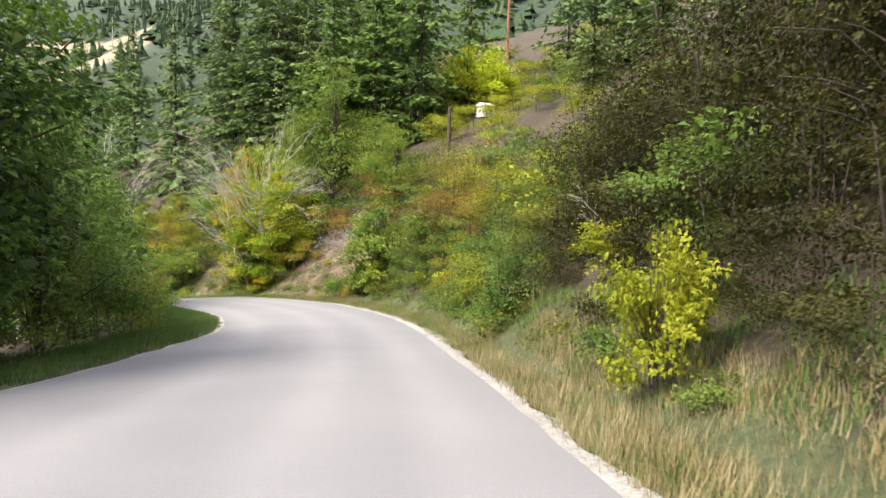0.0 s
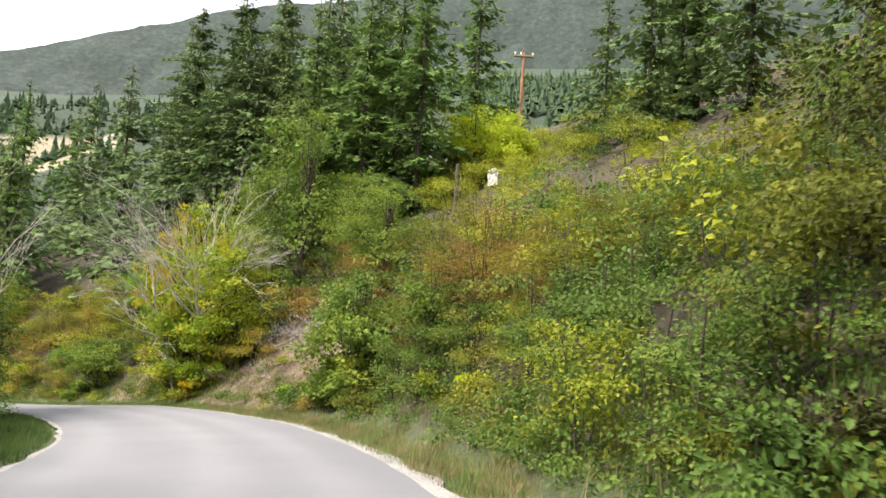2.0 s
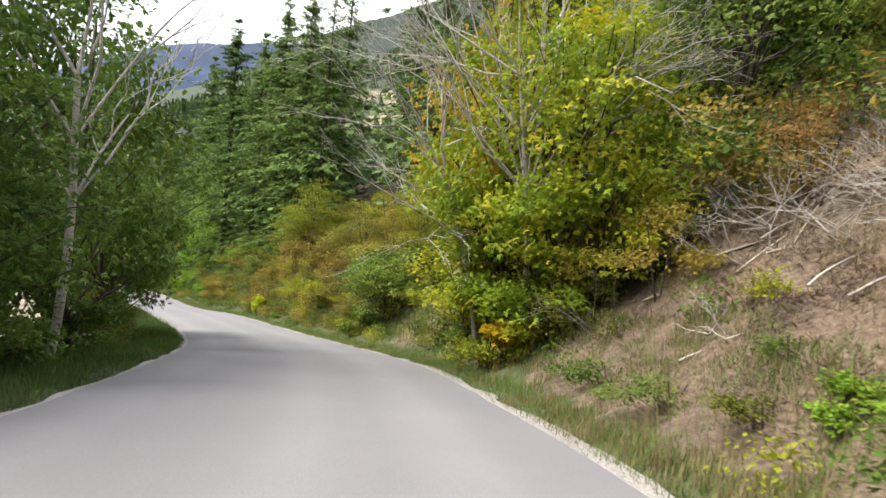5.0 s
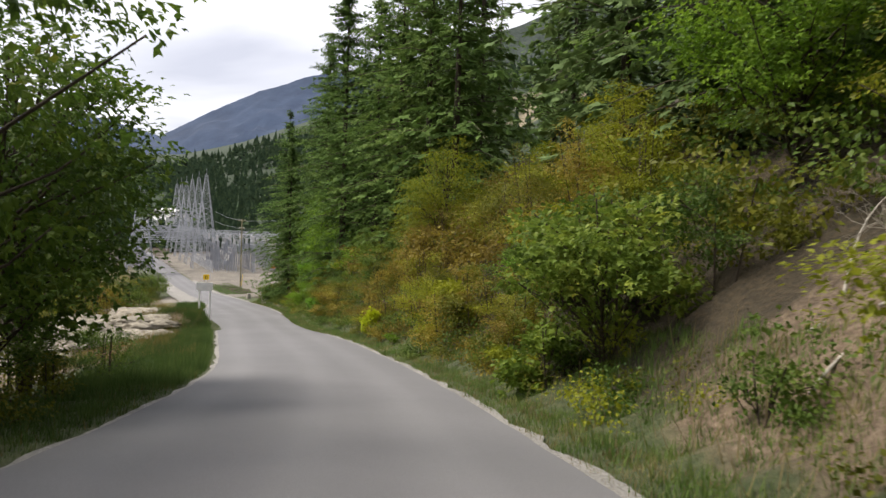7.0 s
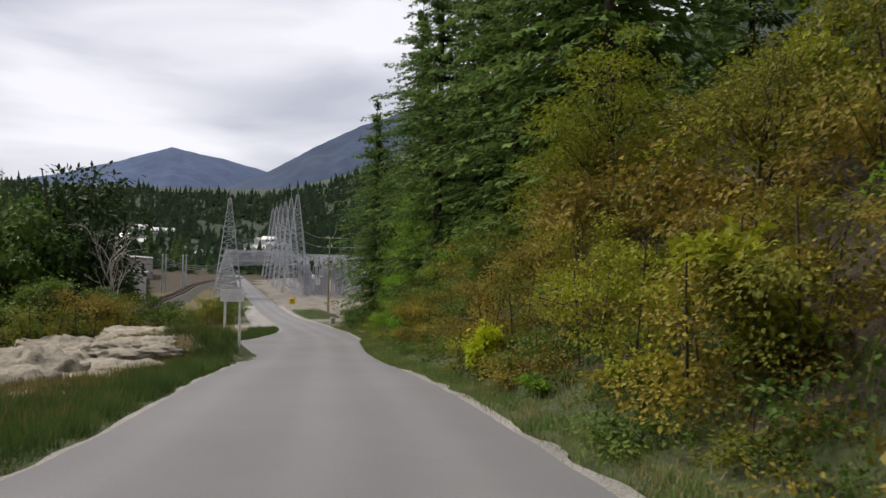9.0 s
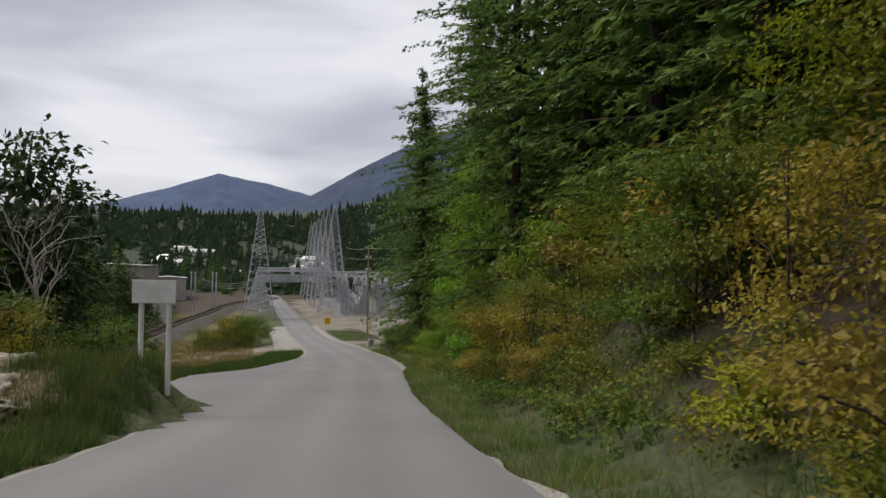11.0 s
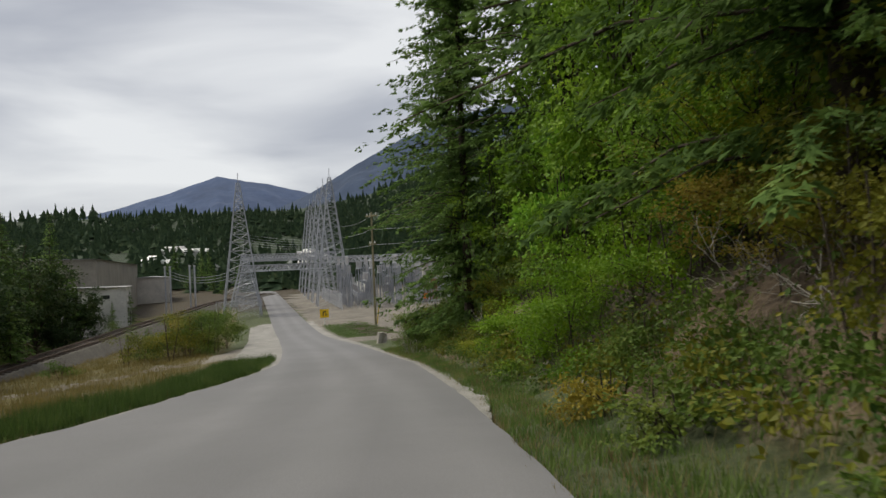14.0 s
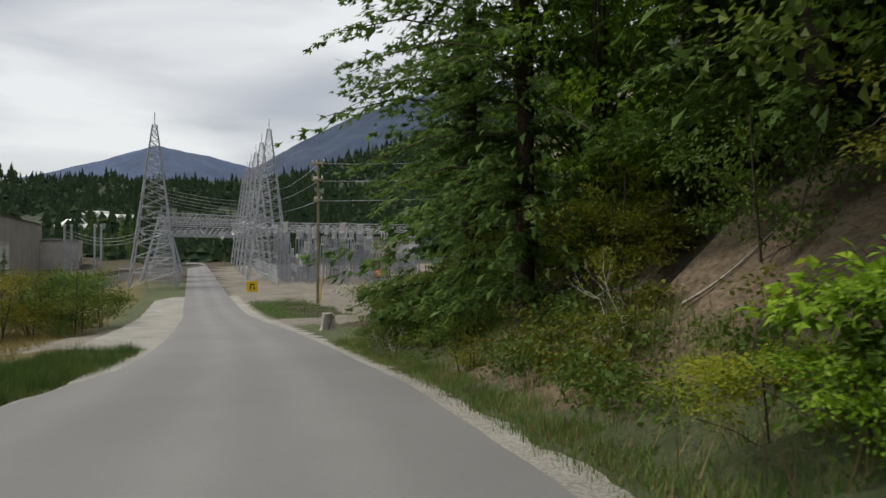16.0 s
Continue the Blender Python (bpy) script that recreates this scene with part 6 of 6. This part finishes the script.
def lattice_tower(where, height, bx, by, turn, label="grey steel lattice tower of a substation", peak=0.25):
    e = thing("lattice_tower", where, label, "lattice tower", "lattice towers of the substation", turn)
    lv = [0.0, 0.09, 0.18, 0.265, 0.345, 0.42, 0.49, 0.555, 0.615, 0.67, 0.72, 0.77, 0.815, 0.86, 0.9, 0.94, 0.97, 1.0]
    corner = lambda h, i: np.array([(bx * (1 - h) + peak * h) * (-1, 1, 1, -1)[i], (by * (1 - h) + peak * h) * (-1, -1, 1, 1)[i], h * height])
    for i in range(4):
        v, f = tube(np.array([corner(0, i), corner(1, i)]), [0.11, 0.07], 4)
        part("leg", mesh_np("tower_leg", v, f, M["galvanised"]), e)
    for a, b in zip(lv[:-1], lv[1:]):
        for i in range(4):
            j = (i + 1) % 4
            for p, q in ((corner(a, i), corner(b, j)), (corner(a, j), corner(b, i)), (corner(b, i), corner(b, j))):
                v, f = tube(np.stack([p, q]), [0.03, 0.03], 3)
                part("brace", mesh_np("tower_brace", v, f, M["galvanised"]), e)
    rod("spike", (0, 0, height), (0, 0, height + 1.6), 0.05, M["galvanised"], e, 4)
    return e


def lattice_beam(a, b, deep=1.3, label="horizontal grey steel lattice beam between towers"):
    a, b = Vector(a), Vector(b)
    e = thing("lattice_beam", a, label, "lattice beam", "lattice beams of the substation")
    d = np.array(b - a)
    side = unit(np.cross(d, [0, 0, 1.0])) * deep * 0.5
    up = np.array([0, 0, deep])
    for k in (side, -side, side + up, -side + up):
        v, f = tube(np.stack([k, d + k]), [0.045, 0.045], 4)
        part("chord", mesh_np("beam_chord", v, f, M["galvanised"]), e)
    n = max(4, int(np.linalg.norm(d) / deep))
    pairs = []
    for i in range(n):
        p, q = d * i / n, d * (i + 1) / n
        for k in (side, -side):
            pairs += [(p + k, q + k + up), (p + k + up, q + k)]
        pairs += [(p + side + up, q - side + up), (p + side, q - side)]
    v, f = bars(pairs, 0.026)
    part("bracing", mesh_np("beam_bracing", v, f, M["galvanised"]), e)


ROW = np.array([-0.883, 0.469])
CROSS = np.array([0.469, 0.883])
ROW_TURN = math.atan2(ROW[1], ROW[0])
YARD = -19.5
left0, right0 = np.array([-158.2, 133.2]), np.array([-163.0, 152.8])
first = lattice_tower((*right0, YARD), 22.6, 2.2, 3.0, ROW_TURN)
for k in range(1, 6):
    copy_thing(first, Matrix.Translation((*(right0 + ROW * 14.5 * k), YARD)) @ Matrix.Rotation(ROW_TURN, 4, "Z"))
lattice_tower((*left0, YARD), 20.2, 2.3, 2.8, ROW_TURN)
low_tower = lattice_tower((*(left0 + ROW * 14.5), YARD), 9.5, 2.4, 2.6, ROW_TURN, "short grey steel lattice tower of a substation")
copy_thing(low_tower, Matrix.Translation((*(left0 + ROW * 29), YARD)) @ Matrix.Rotation(ROW_TURN, 4, "Z"))
for k in range(4):
    p, q = left0 + ROW * (14.5 * k), right0 + ROW * (14.5 * k)
    lattice_beam((*p, YARD + 6.6), (*q, YARD + 6.6), 1.0)
    lattice_beam((*p, YARD + 8.6), (*q, YARD + 8.6), 0.7)
for k in range(3):
    p = right0 + ROW * 14.5 * k
    lattice_beam((*p, YARD + 7.6), (*(p + CROSS * 26), YARD + 7.6), 1.0)


def bus_support(x, y, high, wide):
    """A steel portal with three insulators and a busbar."""
    e = thing("bus_support", (x, y, YARD), "grey steel portal carrying insulators and busbars", "switchgear", "switchgear in the substation yard", ROW_TURN)
    for sx in (-wide / 2, wide / 2):
        pairs = []
        for dx, dy in ((-0.25, -0.25), (0.25, -0.25), (0.25, 0.25), (-0.25, 0.25)):
            pairs.append(((sx + dx, dy, 0), (sx + dx * 0.7, dy * 0.7, high)))
        for z in np.arange(0, high - 0.5, 0.7):
            pairs += [((sx - 0.25, -0.25, z), (sx + 0.25, -0.25, z + 0.7)), ((sx + 0.25, 0.25, z), (sx - 0.25, 0.25, z + 0.7))]
        v, f = bars(pairs, 0.05)
        part("column", mesh_np("portal_column", v, f, M["galvanised"]), e)
    box("crossbar", (-wide / 2 - 0.4, -0.15, high), (wide / 2 + 0.4, 0.15, high + 0.25), M["galvanised"], e)
    for sx in np.linspace(-wide / 2, wide / 2, 3):
        pts, rad = [], []
        for i in range(9):
            pts.append((sx, 0, high + 0.25 + i * 0.14))
            rad.append(0.16 if i % 2 else 0.08)
        v, f = tube(np.array(pts), rad, 7)
        part("insulator", mesh_np("insulator", v, f, M["insulator"], True), e)
    rod("busbar", (-wide / 2 - 1.5, 0, high + 1.45), (wide / 2 + 1.5, 0, high + 1.45), 0.05, M["galvanised"], e, 5)


for i in range(6):
    for j in range(4):
        p = right0 + ROW * (-9 + 9 * i) + CROSS * (4.5 + 5.2 * j)
        bus_support(p[0], p[1], (4.2, 6.2, 3.2, 5.2)[(i + j) % 4], 4.0)


for i in range(5):
    for j in range(4):
        p = right0 + ROW * (-8.5 + 3.4 * i) + CROSS * (1.6 + 4.0 * j + 0.7 * (i % 2))
        bus_support(p[0], p[1], (7.0, 5.4, 6.2, 4.6)[(i + 2 * j) % 4], 2.8)


def breaker(x, y):
    e = thing("circuit_breaker", (x, y, YARD), "grey tank breaker with white porcelain bushings on legs", "switchgear", "switchgear in the substation yard", ROW_TURN)
    for sx in (-0.8, 0.8):
        for sy in (-0.5, 0.5):
            rod("leg", (sx, sy, 0), (sx, sy, 1.4), 0.06, M["galvanised"], e, 4)
    box("tank", (-1.1, -0.7, 1.4), (1.1, 0.7, 2.3), M["galvanised"], e, "", 0.08)
    for sx in (-0.7, 0, 0.7):
        for sy, lean in ((-0.35, -0.5), (0.35, 0.5)):
            q = [(sx, sy + lean * i * 0.12, 2.3 + i * 0.17) for i in range(9)]
            v, f = tube(np.array(q), [0.2 if i % 2 else 0.1 for i in range(9)], 7)
            part("bushing", mesh_np("bushing", v, f, M["white_paint"] if sy < 0 else M["insulator"], True), e)


for i in range(5):
    p = right0 + ROW * (-6 + 6 * i) + CROSS * (4.0 + 0.4 * i)
    breaker(p[0], p[1])


def transformer(x, y, mat, label):
    e = thing("power_transformer", (x, y, YARD), label, "transformer", "transformers in the substation yard", ROW_TURN)
    box("tank", (-2.2, -1.3, 0.4), (2.2, 1.3, 4.0), mat, e, "", 0.08)
    box("plinth", (-2.6, -1.7, 0), (2.6, 1.7, 0.4), M["concrete"], e)
    for k in range(8):
        box("cooling_fin", (-2.0 + k * 0.55, 1.3, 0.8), (-1.9 + k * 0.55, 2.0, 3.6), M["galvanised"], e)
    for k in (-1.4, 0, 1.4):
        v, f = tube(np.array([(k, 0, 4.0 + i * 0.17) for i in range(10)]), [0.22 if i % 2 else 0.1 for i in range(10)], 7)
        part("bushing", mesh_np("bushing", v, f, M["insulator"], True), e)
    v, f = tube(np.array([[-1.8, -1.0, 4.7], [1.8, -1.0, 4.7]]), [0.4, 0.4], 10)
    part("oil_tank", mesh_np("oil_tank", v, f, mat, True), e)


p = right0 + CROSS * 16 - ROW * 4
transformer(p[0], p[1], M["transformer"], "rust-red power transformer behind the substation fence")
p = right0 + CROSS * 23 + ROW * 6
transformer(p[0], p[1], M["galvanised"], "grey power transformer in the substation yard")
p = right0 + CROSS * 24 + ROW * 22
e = thing("control_building", (p[0], p[1], YARD), "light grey flat-roofed substation building", "building", turn=ROW_TURN)
box("wall", (-5, -4, 0), (5, 4, 6.5), M["concrete"], e)
box("roof", (-5.3, -4.3, 6.5), (5.3, 4.3, 6.8), M["roof"], e)
box("door", (-5.06, -1, 0), (-5.0, 0.2, 2.2), M["roof"], e)


def fence_run(a, b, step=3.0):
    """Mesh fence: posts, rails and thin wires."""
    a, b = np.array(a, float), np.array(b, float)
    ln = np.linalg.norm(b - a)
    e = thing("mesh_fence", (a[0], a[1], YARD), "tall grey wire mesh fence round the substation yard", "fence", "substation fence", math.atan2(b[1] - a[1], b[0] - a[0]))
    for k in range(int(ln / step) + 1):
        rod("post", (k * step, 0, -0.2), (k * step, 0, 2.5), 0.045, M["galvanised"], e, 5)
    rod("rail", (0, 0, 2.4), (ln, 0, 2.4), 0.03, M["galvanised"], e, 4)
    wires = []
    for k in np.arange(0, ln, 0.3):
        wires += [((k, 0, 0.05), (min(k + 2.3, ln), 0, 2.35)), ((k, 0, 2.35), (min(k + 2.3, ln), 0, 0.05))]
    v, f = bars(wires, 0.008)
    part("wire_mesh", mesh_np("wire_mesh", v, f, M["galvanised"]), e)


f0 = right0 - ROW * 14 + CROSS * 0.0
fence_run(f0, f0 + CROSS * 30)
fence_run(f0 + ROW * 42, f0)
f1 = left0 - ROW * 5 - CROSS * 3.5
fence_run(f1, f1 + CROSS * 6.5)
p = f0 + CROSS * 13.5 - ROW * 0.12
e = thing("warning_sign", (p[0], p[1], YARD + 1.1), "orange and white warning sign fixed to the fence", "sign", turn=ROW_TURN)
box("panel", (0, -0.45, 0), (0.03, 0.45, 0.8), M["orange_paint"], e)
box("text_bar", (-0.01, -0.3, 0.5), (0.0, 0.3, 0.6), M["white_paint"], e)
box("text_bar", (-0.01, -0.3, 0.25), (0.0, 0.2, 0.35), M["white_paint"], e)


def wire(a, b, sag=0.8, r=0.02):
    a, b = np.array(a, float), np.array(b, float)
    u = np.linspace(0, 1, 14)[:, None]
    v, f = tube(a + (b - a) * u - np.array([0, 0, 1.0]) * sag * 4 * u * (1 - u), np.full(14, r), 3)
    return tagged(new("power_line", mesh_np("power_line", v, f, M["galvanised"])), "thin overhead power line hanging between supports", "cable", "overhead power lines")


def wood_pole(where, height, label, arms=((0.96, 1.2),), lean=(0.0, 0.0), r=0.17, name="utility_pole", wood="pole_wood"):
    e = thing(name, where, label, "utility pole")
    rod("pole", (0, 0, -0.5), (lean[0], lean[1], height), r, M[wood], e, 9, r * 0.7)
    for h, half in arms:
        c = Vector((lean[0] * h, lean[1] * h, height * h))
        arm = box("crossarm", (c.x - half, c.y - 0.16, c.z - 0.07), (c.x + half, c.y + 0.16, c.z + 0.07), M["pole_wood"], e)
        for k in (-0.9, -0.3, 0.9):
            v, f = tube(np.array([(c.x + half * k, c.y, c.z + 0.07 + i * 0.06) for i in range(5)]), [0.03, 0.07, 0.04, 0.07, 0.03], 6)
            part("insulator", mesh_np("pin_insulator", v, f, M["white_paint"], True), arm)
    return e


px, py = -121.1, 130.8
wood_pole((px, py, height_at(px, py)), 12.6, "weathered wooden utility pole beside the substation yard", ((0.97, 0.9), (0.86, 0.6), (0.72, 0.5)), r=0.14)
rod_e = thing("guy_marker", (px - 0.6, py + 0.6, height_at(px, py)), "yellow plastic guard at the foot of the pole", "guard")
rod("tube", (0, 0, -0.1), (0.25, 0.2, 2.3), 0.06, M["yellow_paint"], rod_e, 6)
pz = height_at(px, py) + 12.2
tz = YARD + 17
for k, (dz, q) in enumerate([(0, 0), (-1.5, 0), (-3.2, 0)]):
    wire((px, py, pz + dz), (*(right0 + ROW * 40 + CROSS * (4 - 2 * k)), tz - 2.2 * k), 1.0)
    wire((px, py, pz + dz), (px + 24, py + 34, pz + dz + 4), 0.8)
for k in range(5):
    wire((*(left0 + ROW * 3 * k), YARD + 12.5 - 0.3 * k), (*(right0 + ROW * (10 + 5 * k)), YARD + 12.2 - 0.3 * k), 0.5)
for k in range(3):
    wire((*(left0 + CROSS * -1), YARD + 7.0 - 0.5 * k), (-187.0 - k, 133.0, YARD + 7.4 - 0.4 * k), 1.2, 0.035)
for k, (x, y) in enumerate([(-186, 132.0), (-187.5, 133.5), (-181, 134.5), (-182.5, 136.0)]):
    e = thing("steel_post", (x, y, -20.6), "tall galvanised steel post by the railway", "post", "steel posts by the railway")
    rod("post", (0, 0, -0.3), (0, 0, 9.0), 0.16, M["galvanised"], e, 8)
    rod("cap", (0, 0, 9.0), (0, 0, 9.3), 0.22, M["insulator"], e, 8)

# the old dark post, the far power pole and the white shed above the bank
wood_pole(spot(44.8, 15.6, 0.2), 3.4, "short dark weathered post on the slope", (), (0.05, 0.0), 0.16, "old_post", "dark_wood")
wood_pole(spot(52.8, 30, 0.2), 9.5, "reddish wooden power pole above the bank", ((0.97, 0.8),), (0.1, 0.2), 0.17, wood="red_wood")
e = thing("white_shed", spot(47.5, 21.5, 0.1), "small white shed half hidden above the bank", "shed", turn=0.6)
box("wall", (-0.55, -0.5, 0), (0.55, 0.5, 0.9), M["white_clad"], e)
bm = bmesh.new()
vs = [bm.verts.new(c) for c in ((-0.62, -0.57, 0.9), (0.62, -0.57, 0.9), (0.62, 0.57, 0.9), (-0.62, 0.57, 0.9), (-0.62, 0, 1.15), (0.62, 0, 1.15))]
for q in ((0, 1, 5, 4), (2, 3, 4, 5), (0, 4, 3), (1, 2, 5), (0, 3, 2, 1)):
    bm.faces.new([vs[i] for i in q])
part_bm("roof", bm, M["white_clad"], e)


def road_sign(where, turn):
    e = thing("notice_board", where, "white notice board on two white posts seen from behind", "sign", turn=turn)
    for x in (-0.33, 0.33):
        rod("post", (x, 0, -0.7), (x, 0, 1.78), 0.06, M["white_paint"], e, 8)
    panel = box("panel", (-0.52, -0.09, 1.32), (0.52, -0.05, 1.84), M["white_paint"], e, "", 0.01)
    box("rail", (-0.48, -0.05, 1.4), (0.48, -0.02, 1.45), M["galvanised"], panel)
    box("rail", (-0.48, -0.05, 1.7), (0.48, -0.02, 1.75), M["galvanised"], panel)


sx_, sy_ = -55.2, 76.4
road_sign((sx_, sy_, -12.15), radians(40))

yx, yy = -130.1, 129.9
e = thing("warning_sign", (yx, yy, height_at(yx, yy) - 0.25), "square yellow road warning sign on a white post", "road sign", turn=radians(58))
rod("post", (0, 0, -0.3), (0, 0, 1.5), 0.06, M["white_paint"], e, 8)
sheet = box("panel", (-0.52, -0.08, 1.0), (0.52, -0.05, 2.0), M["yellow_paint"], e, "", 0.01)
box("symbol_bar", (-0.2, -0.087, 1.2), (-0.08, -0.08, 1.75), M["black_paint"], sheet)
box("symbol_bar", (-0.08, -0.087, 1.62), (0.25, -0.08, 1.75), M["black_paint"], sheet)
box("symbol_bar", (0.12, -0.087, 1.2), (0.25, -0.08, 1.5), M["black_paint"], sheet)

# pale sawn stumps and blocks at the yard's corner
for k, (x, y, h) in enumerate([(-97.2, 113.6, 0.75), (-98.6, 114.7, 0.6), (-100.4, 116.2, 0.5)]):
    rng = np.random.RandomState(k)
    a = np.linspace(0, 2 * np.pi, 10, endpoint=False)
    bm = bmesh.new()
    ringz = [[bm.verts.new((r * math.cos(t) * (1 + 0.15 * rng.normal()), r * math.sin(t) * (1 + 0.15 * rng.normal()), z)) for t in a] for r, z in ((0.42, -0.2), (0.33, 0.1), (0.27, h * 0.7), (0.25, h))]
    for r0, r1 in zip(ringz[:-1], ringz[1:]):
        for i in range(10):
            bm.faces.new((r0[i], r0[(i + 1) % 10], r1[(i + 1) % 10], r1[i]))
    bm.faces.new(ringz[-1])
    me = bpy.data.meshes.new("tree_stump")
    bm.to_mesh(me)
    bm.free()
    me.materials.append(M["bark_grey"])
    ob = tagged(new("tree_stump", me), "pale weathered tree stump at the yard entrance", "stump", "stumps at the yard")
    ob.location = (x, y, height_at(x, y))

# ---- railway ----
RAIL = spline([(-70, 64, -18.95), (-95, 80.2, -18.95), (-115, 93.2, -18.95), (-133, 104.9, -18.95), (-142, 110.3, -18.95), (-157, 120.2, -18.95), (-169, 128.3, -18.95), (-189, 141, -18.95), (-205, 154, -18.95), (-222, 172, -18.95)], 1.0)
rt = np.gradient(RAIL[:, :2], axis=0)
rt /= np.linalg.norm(rt, axis=1)[:, None]


def rail_strip(offs, heights):
    V = []
    for o, h in zip(offs, heights):
        V.append(np.stack([RAIL[:, 0] + rt[:, 1] * o, RAIL[:, 1] - rt[:, 0] * o, RAIL[:, 2] + h], 1))
    V = np.stack(V, 1)
    return V.reshape(-1, 3), grid_faces(V.shape[0], V.shape[1])[:, ::-1]


track = thing("railway_track", (0, 0, 0), "curved single railway track on a gravel bed", "railway track")
v, f = rail_strip([-3.0, -1.5, 1.5, 3.0], [-1.3, 0.0, 0.0, -1.3])
part("ballast", mesh_np("ballast", v, f, M["ballast"], False), track)
for o in (-0.75, 0.75):
    v, f = rail_strip([o - 0.06, o - 0.06, o + 0.06, o + 0.06], [0.02, 0.2, 0.2, 0.02])
    part("rail", mesh_np("rail", v, f, M["steel_rail"], False), track)
bm = bmesh.new()
box_bm(bm, (-1.25, -0.12, -0.02), (1.25, 0.12, 0.08))
sleeper_mesh = bpy.data.meshes.new("sleeper")
bm.to_mesh(sleeper_mesh)
bm.free()
sleeper_mesh.materials.append(M["sleeper"])
for i in range(30, len(RAIL) - 20, 1):
    part("sleeper", sleeper_mesh, track, "", Matrix.Translation(RAIL[i]) @ Matrix.Rotation(math.atan2(-rt[i][0], rt[i][1]), 4, "Z"))

# ---- mill buildings and the town ----


def hall(name, x, y, turn, lx, ly, h, wall, label, rise=0.6, openings=()):
    e = thing(name, (x, y, -21.0), label, "building", turn=turn)
    box("wall", (0, 0, 0), (lx, ly, h), wall, e)
    bm = bmesh.new()
    vs = [bm.verts.new(c) for c in ((-0.3, -0.3, h), (lx + 0.3, -0.3, h), (lx + 0.3, ly + 0.3, h), (-0.3, ly + 0.3, h), (-0.3, ly / 2, h + rise), (lx + 0.3, ly / 2, h + rise))]
    for q in ((0, 1, 5, 4), (2, 3, 4, 5), (0, 4, 3), (1, 2, 5), (0, 3, 2, 1)):
        bm.faces.new([vs[i] for i in q])
    part_bm("roof", bm, M["roof"], e)
    for lo, hi in openings:
        box("window", lo, hi, M["dark_glass"], e)
    return e


bt = math.atan2(0.376, -0.927)
hall("mill_building", -164.2, 114.3, bt, 84, 26, 10.9, M["beige_clad"], "large beige metal-clad mill building beyond the railway", 0.5)
hall("mill_annex", -156.3, 115.7, bt, 8, 22, 6.9, M["white_clad"], "white-walled annex in front of the mill building", 0.3, [((-0.04, 2.0, 5.4), (0.0, 2.8, 5.9))])
hall("low_shed", -236, 151.5, bt, 16, 10, 7.4, M["concrete"], "low grey shed beside the mill building", 0.4, [((2, -0.05, 1.0), (6, 0.0, 3.4)), ((9, -0.05, 1.0), (13, 0.0, 3.4))])
hrng = random.Random(4)
for k in range(28):
    b, r = radians(hrng.uniform(57, 69)), hrng.uniform(310, 400)
    x, y = -35 - r * math.sin(b), 67 + r * math.cos(b)
    if abs(road_coords(x, y)[1][0]) < 10:
        continue
    lx, ly, h = hrng.uniform(5, 11), hrng.uniform(4, 6), hrng.uniform(1.4, 2.2)
    e = thing("house", (x, y, height_at(x, y) + 0.5), "distant white house with a pale roof on the slope", "house", "houses on the far slope", hrng.uniform(0, 3.1))
    wall = box("wall", (-lx / 2, -ly / 2, -3), (lx / 2, ly / 2, h), M["white_clad"], e)
    bm = bmesh.new()
    vs = [bm.verts.new(c) for c in ((-lx / 2 - 0.5, -ly / 2 - 0.5, h), (lx / 2 + 0.5, -ly / 2 - 0.5, h), (lx / 2 + 0.5, ly / 2 + 0.5, h), (-lx / 2 - 0.5, ly / 2 + 0.5, h), (-lx / 2 - 0.5, 0, h + 1.6), (lx / 2 + 0.5, 0, h + 1.6))]
    for q in ((0, 1, 5, 4), (2, 3, 4, 5), (0, 4, 3), (1, 2, 5), (0, 3, 2, 1)):
        bm.faces.new([vs[i] for i in q])
    part_bm("roof", bm, M["white_paint"] if k % 3 else M["roof"], e)
    for q in range(3):
        xx = -lx / 2 + lx * (0.2 + 0.27 * q)
        box("window", (xx, -ly / 2 - 0.05, 1.0), (xx + 1.6, -ly / 2, 2.4), M["dark_glass"], wall)
for k in range(9):
    b, r = radians(22 + 1.6 * k + hrng.uniform(-0.4, 0.4)), hrng.uniform(400, 520)
    x, y = -35 - r * math.sin(b), 67 + r * math.cos(b)
    e = thing("bare_trunk", (x, y, height_at(x, y)), "pale bare trunk standing alone in the clearing", "dead tree", "bare trunks in the clearing")
    rod("trunk", (0, 0, -1), (0.4, 0, hrng.uniform(14, 22)), 0.4, M["bark_grey"], e, 5, 0.15)
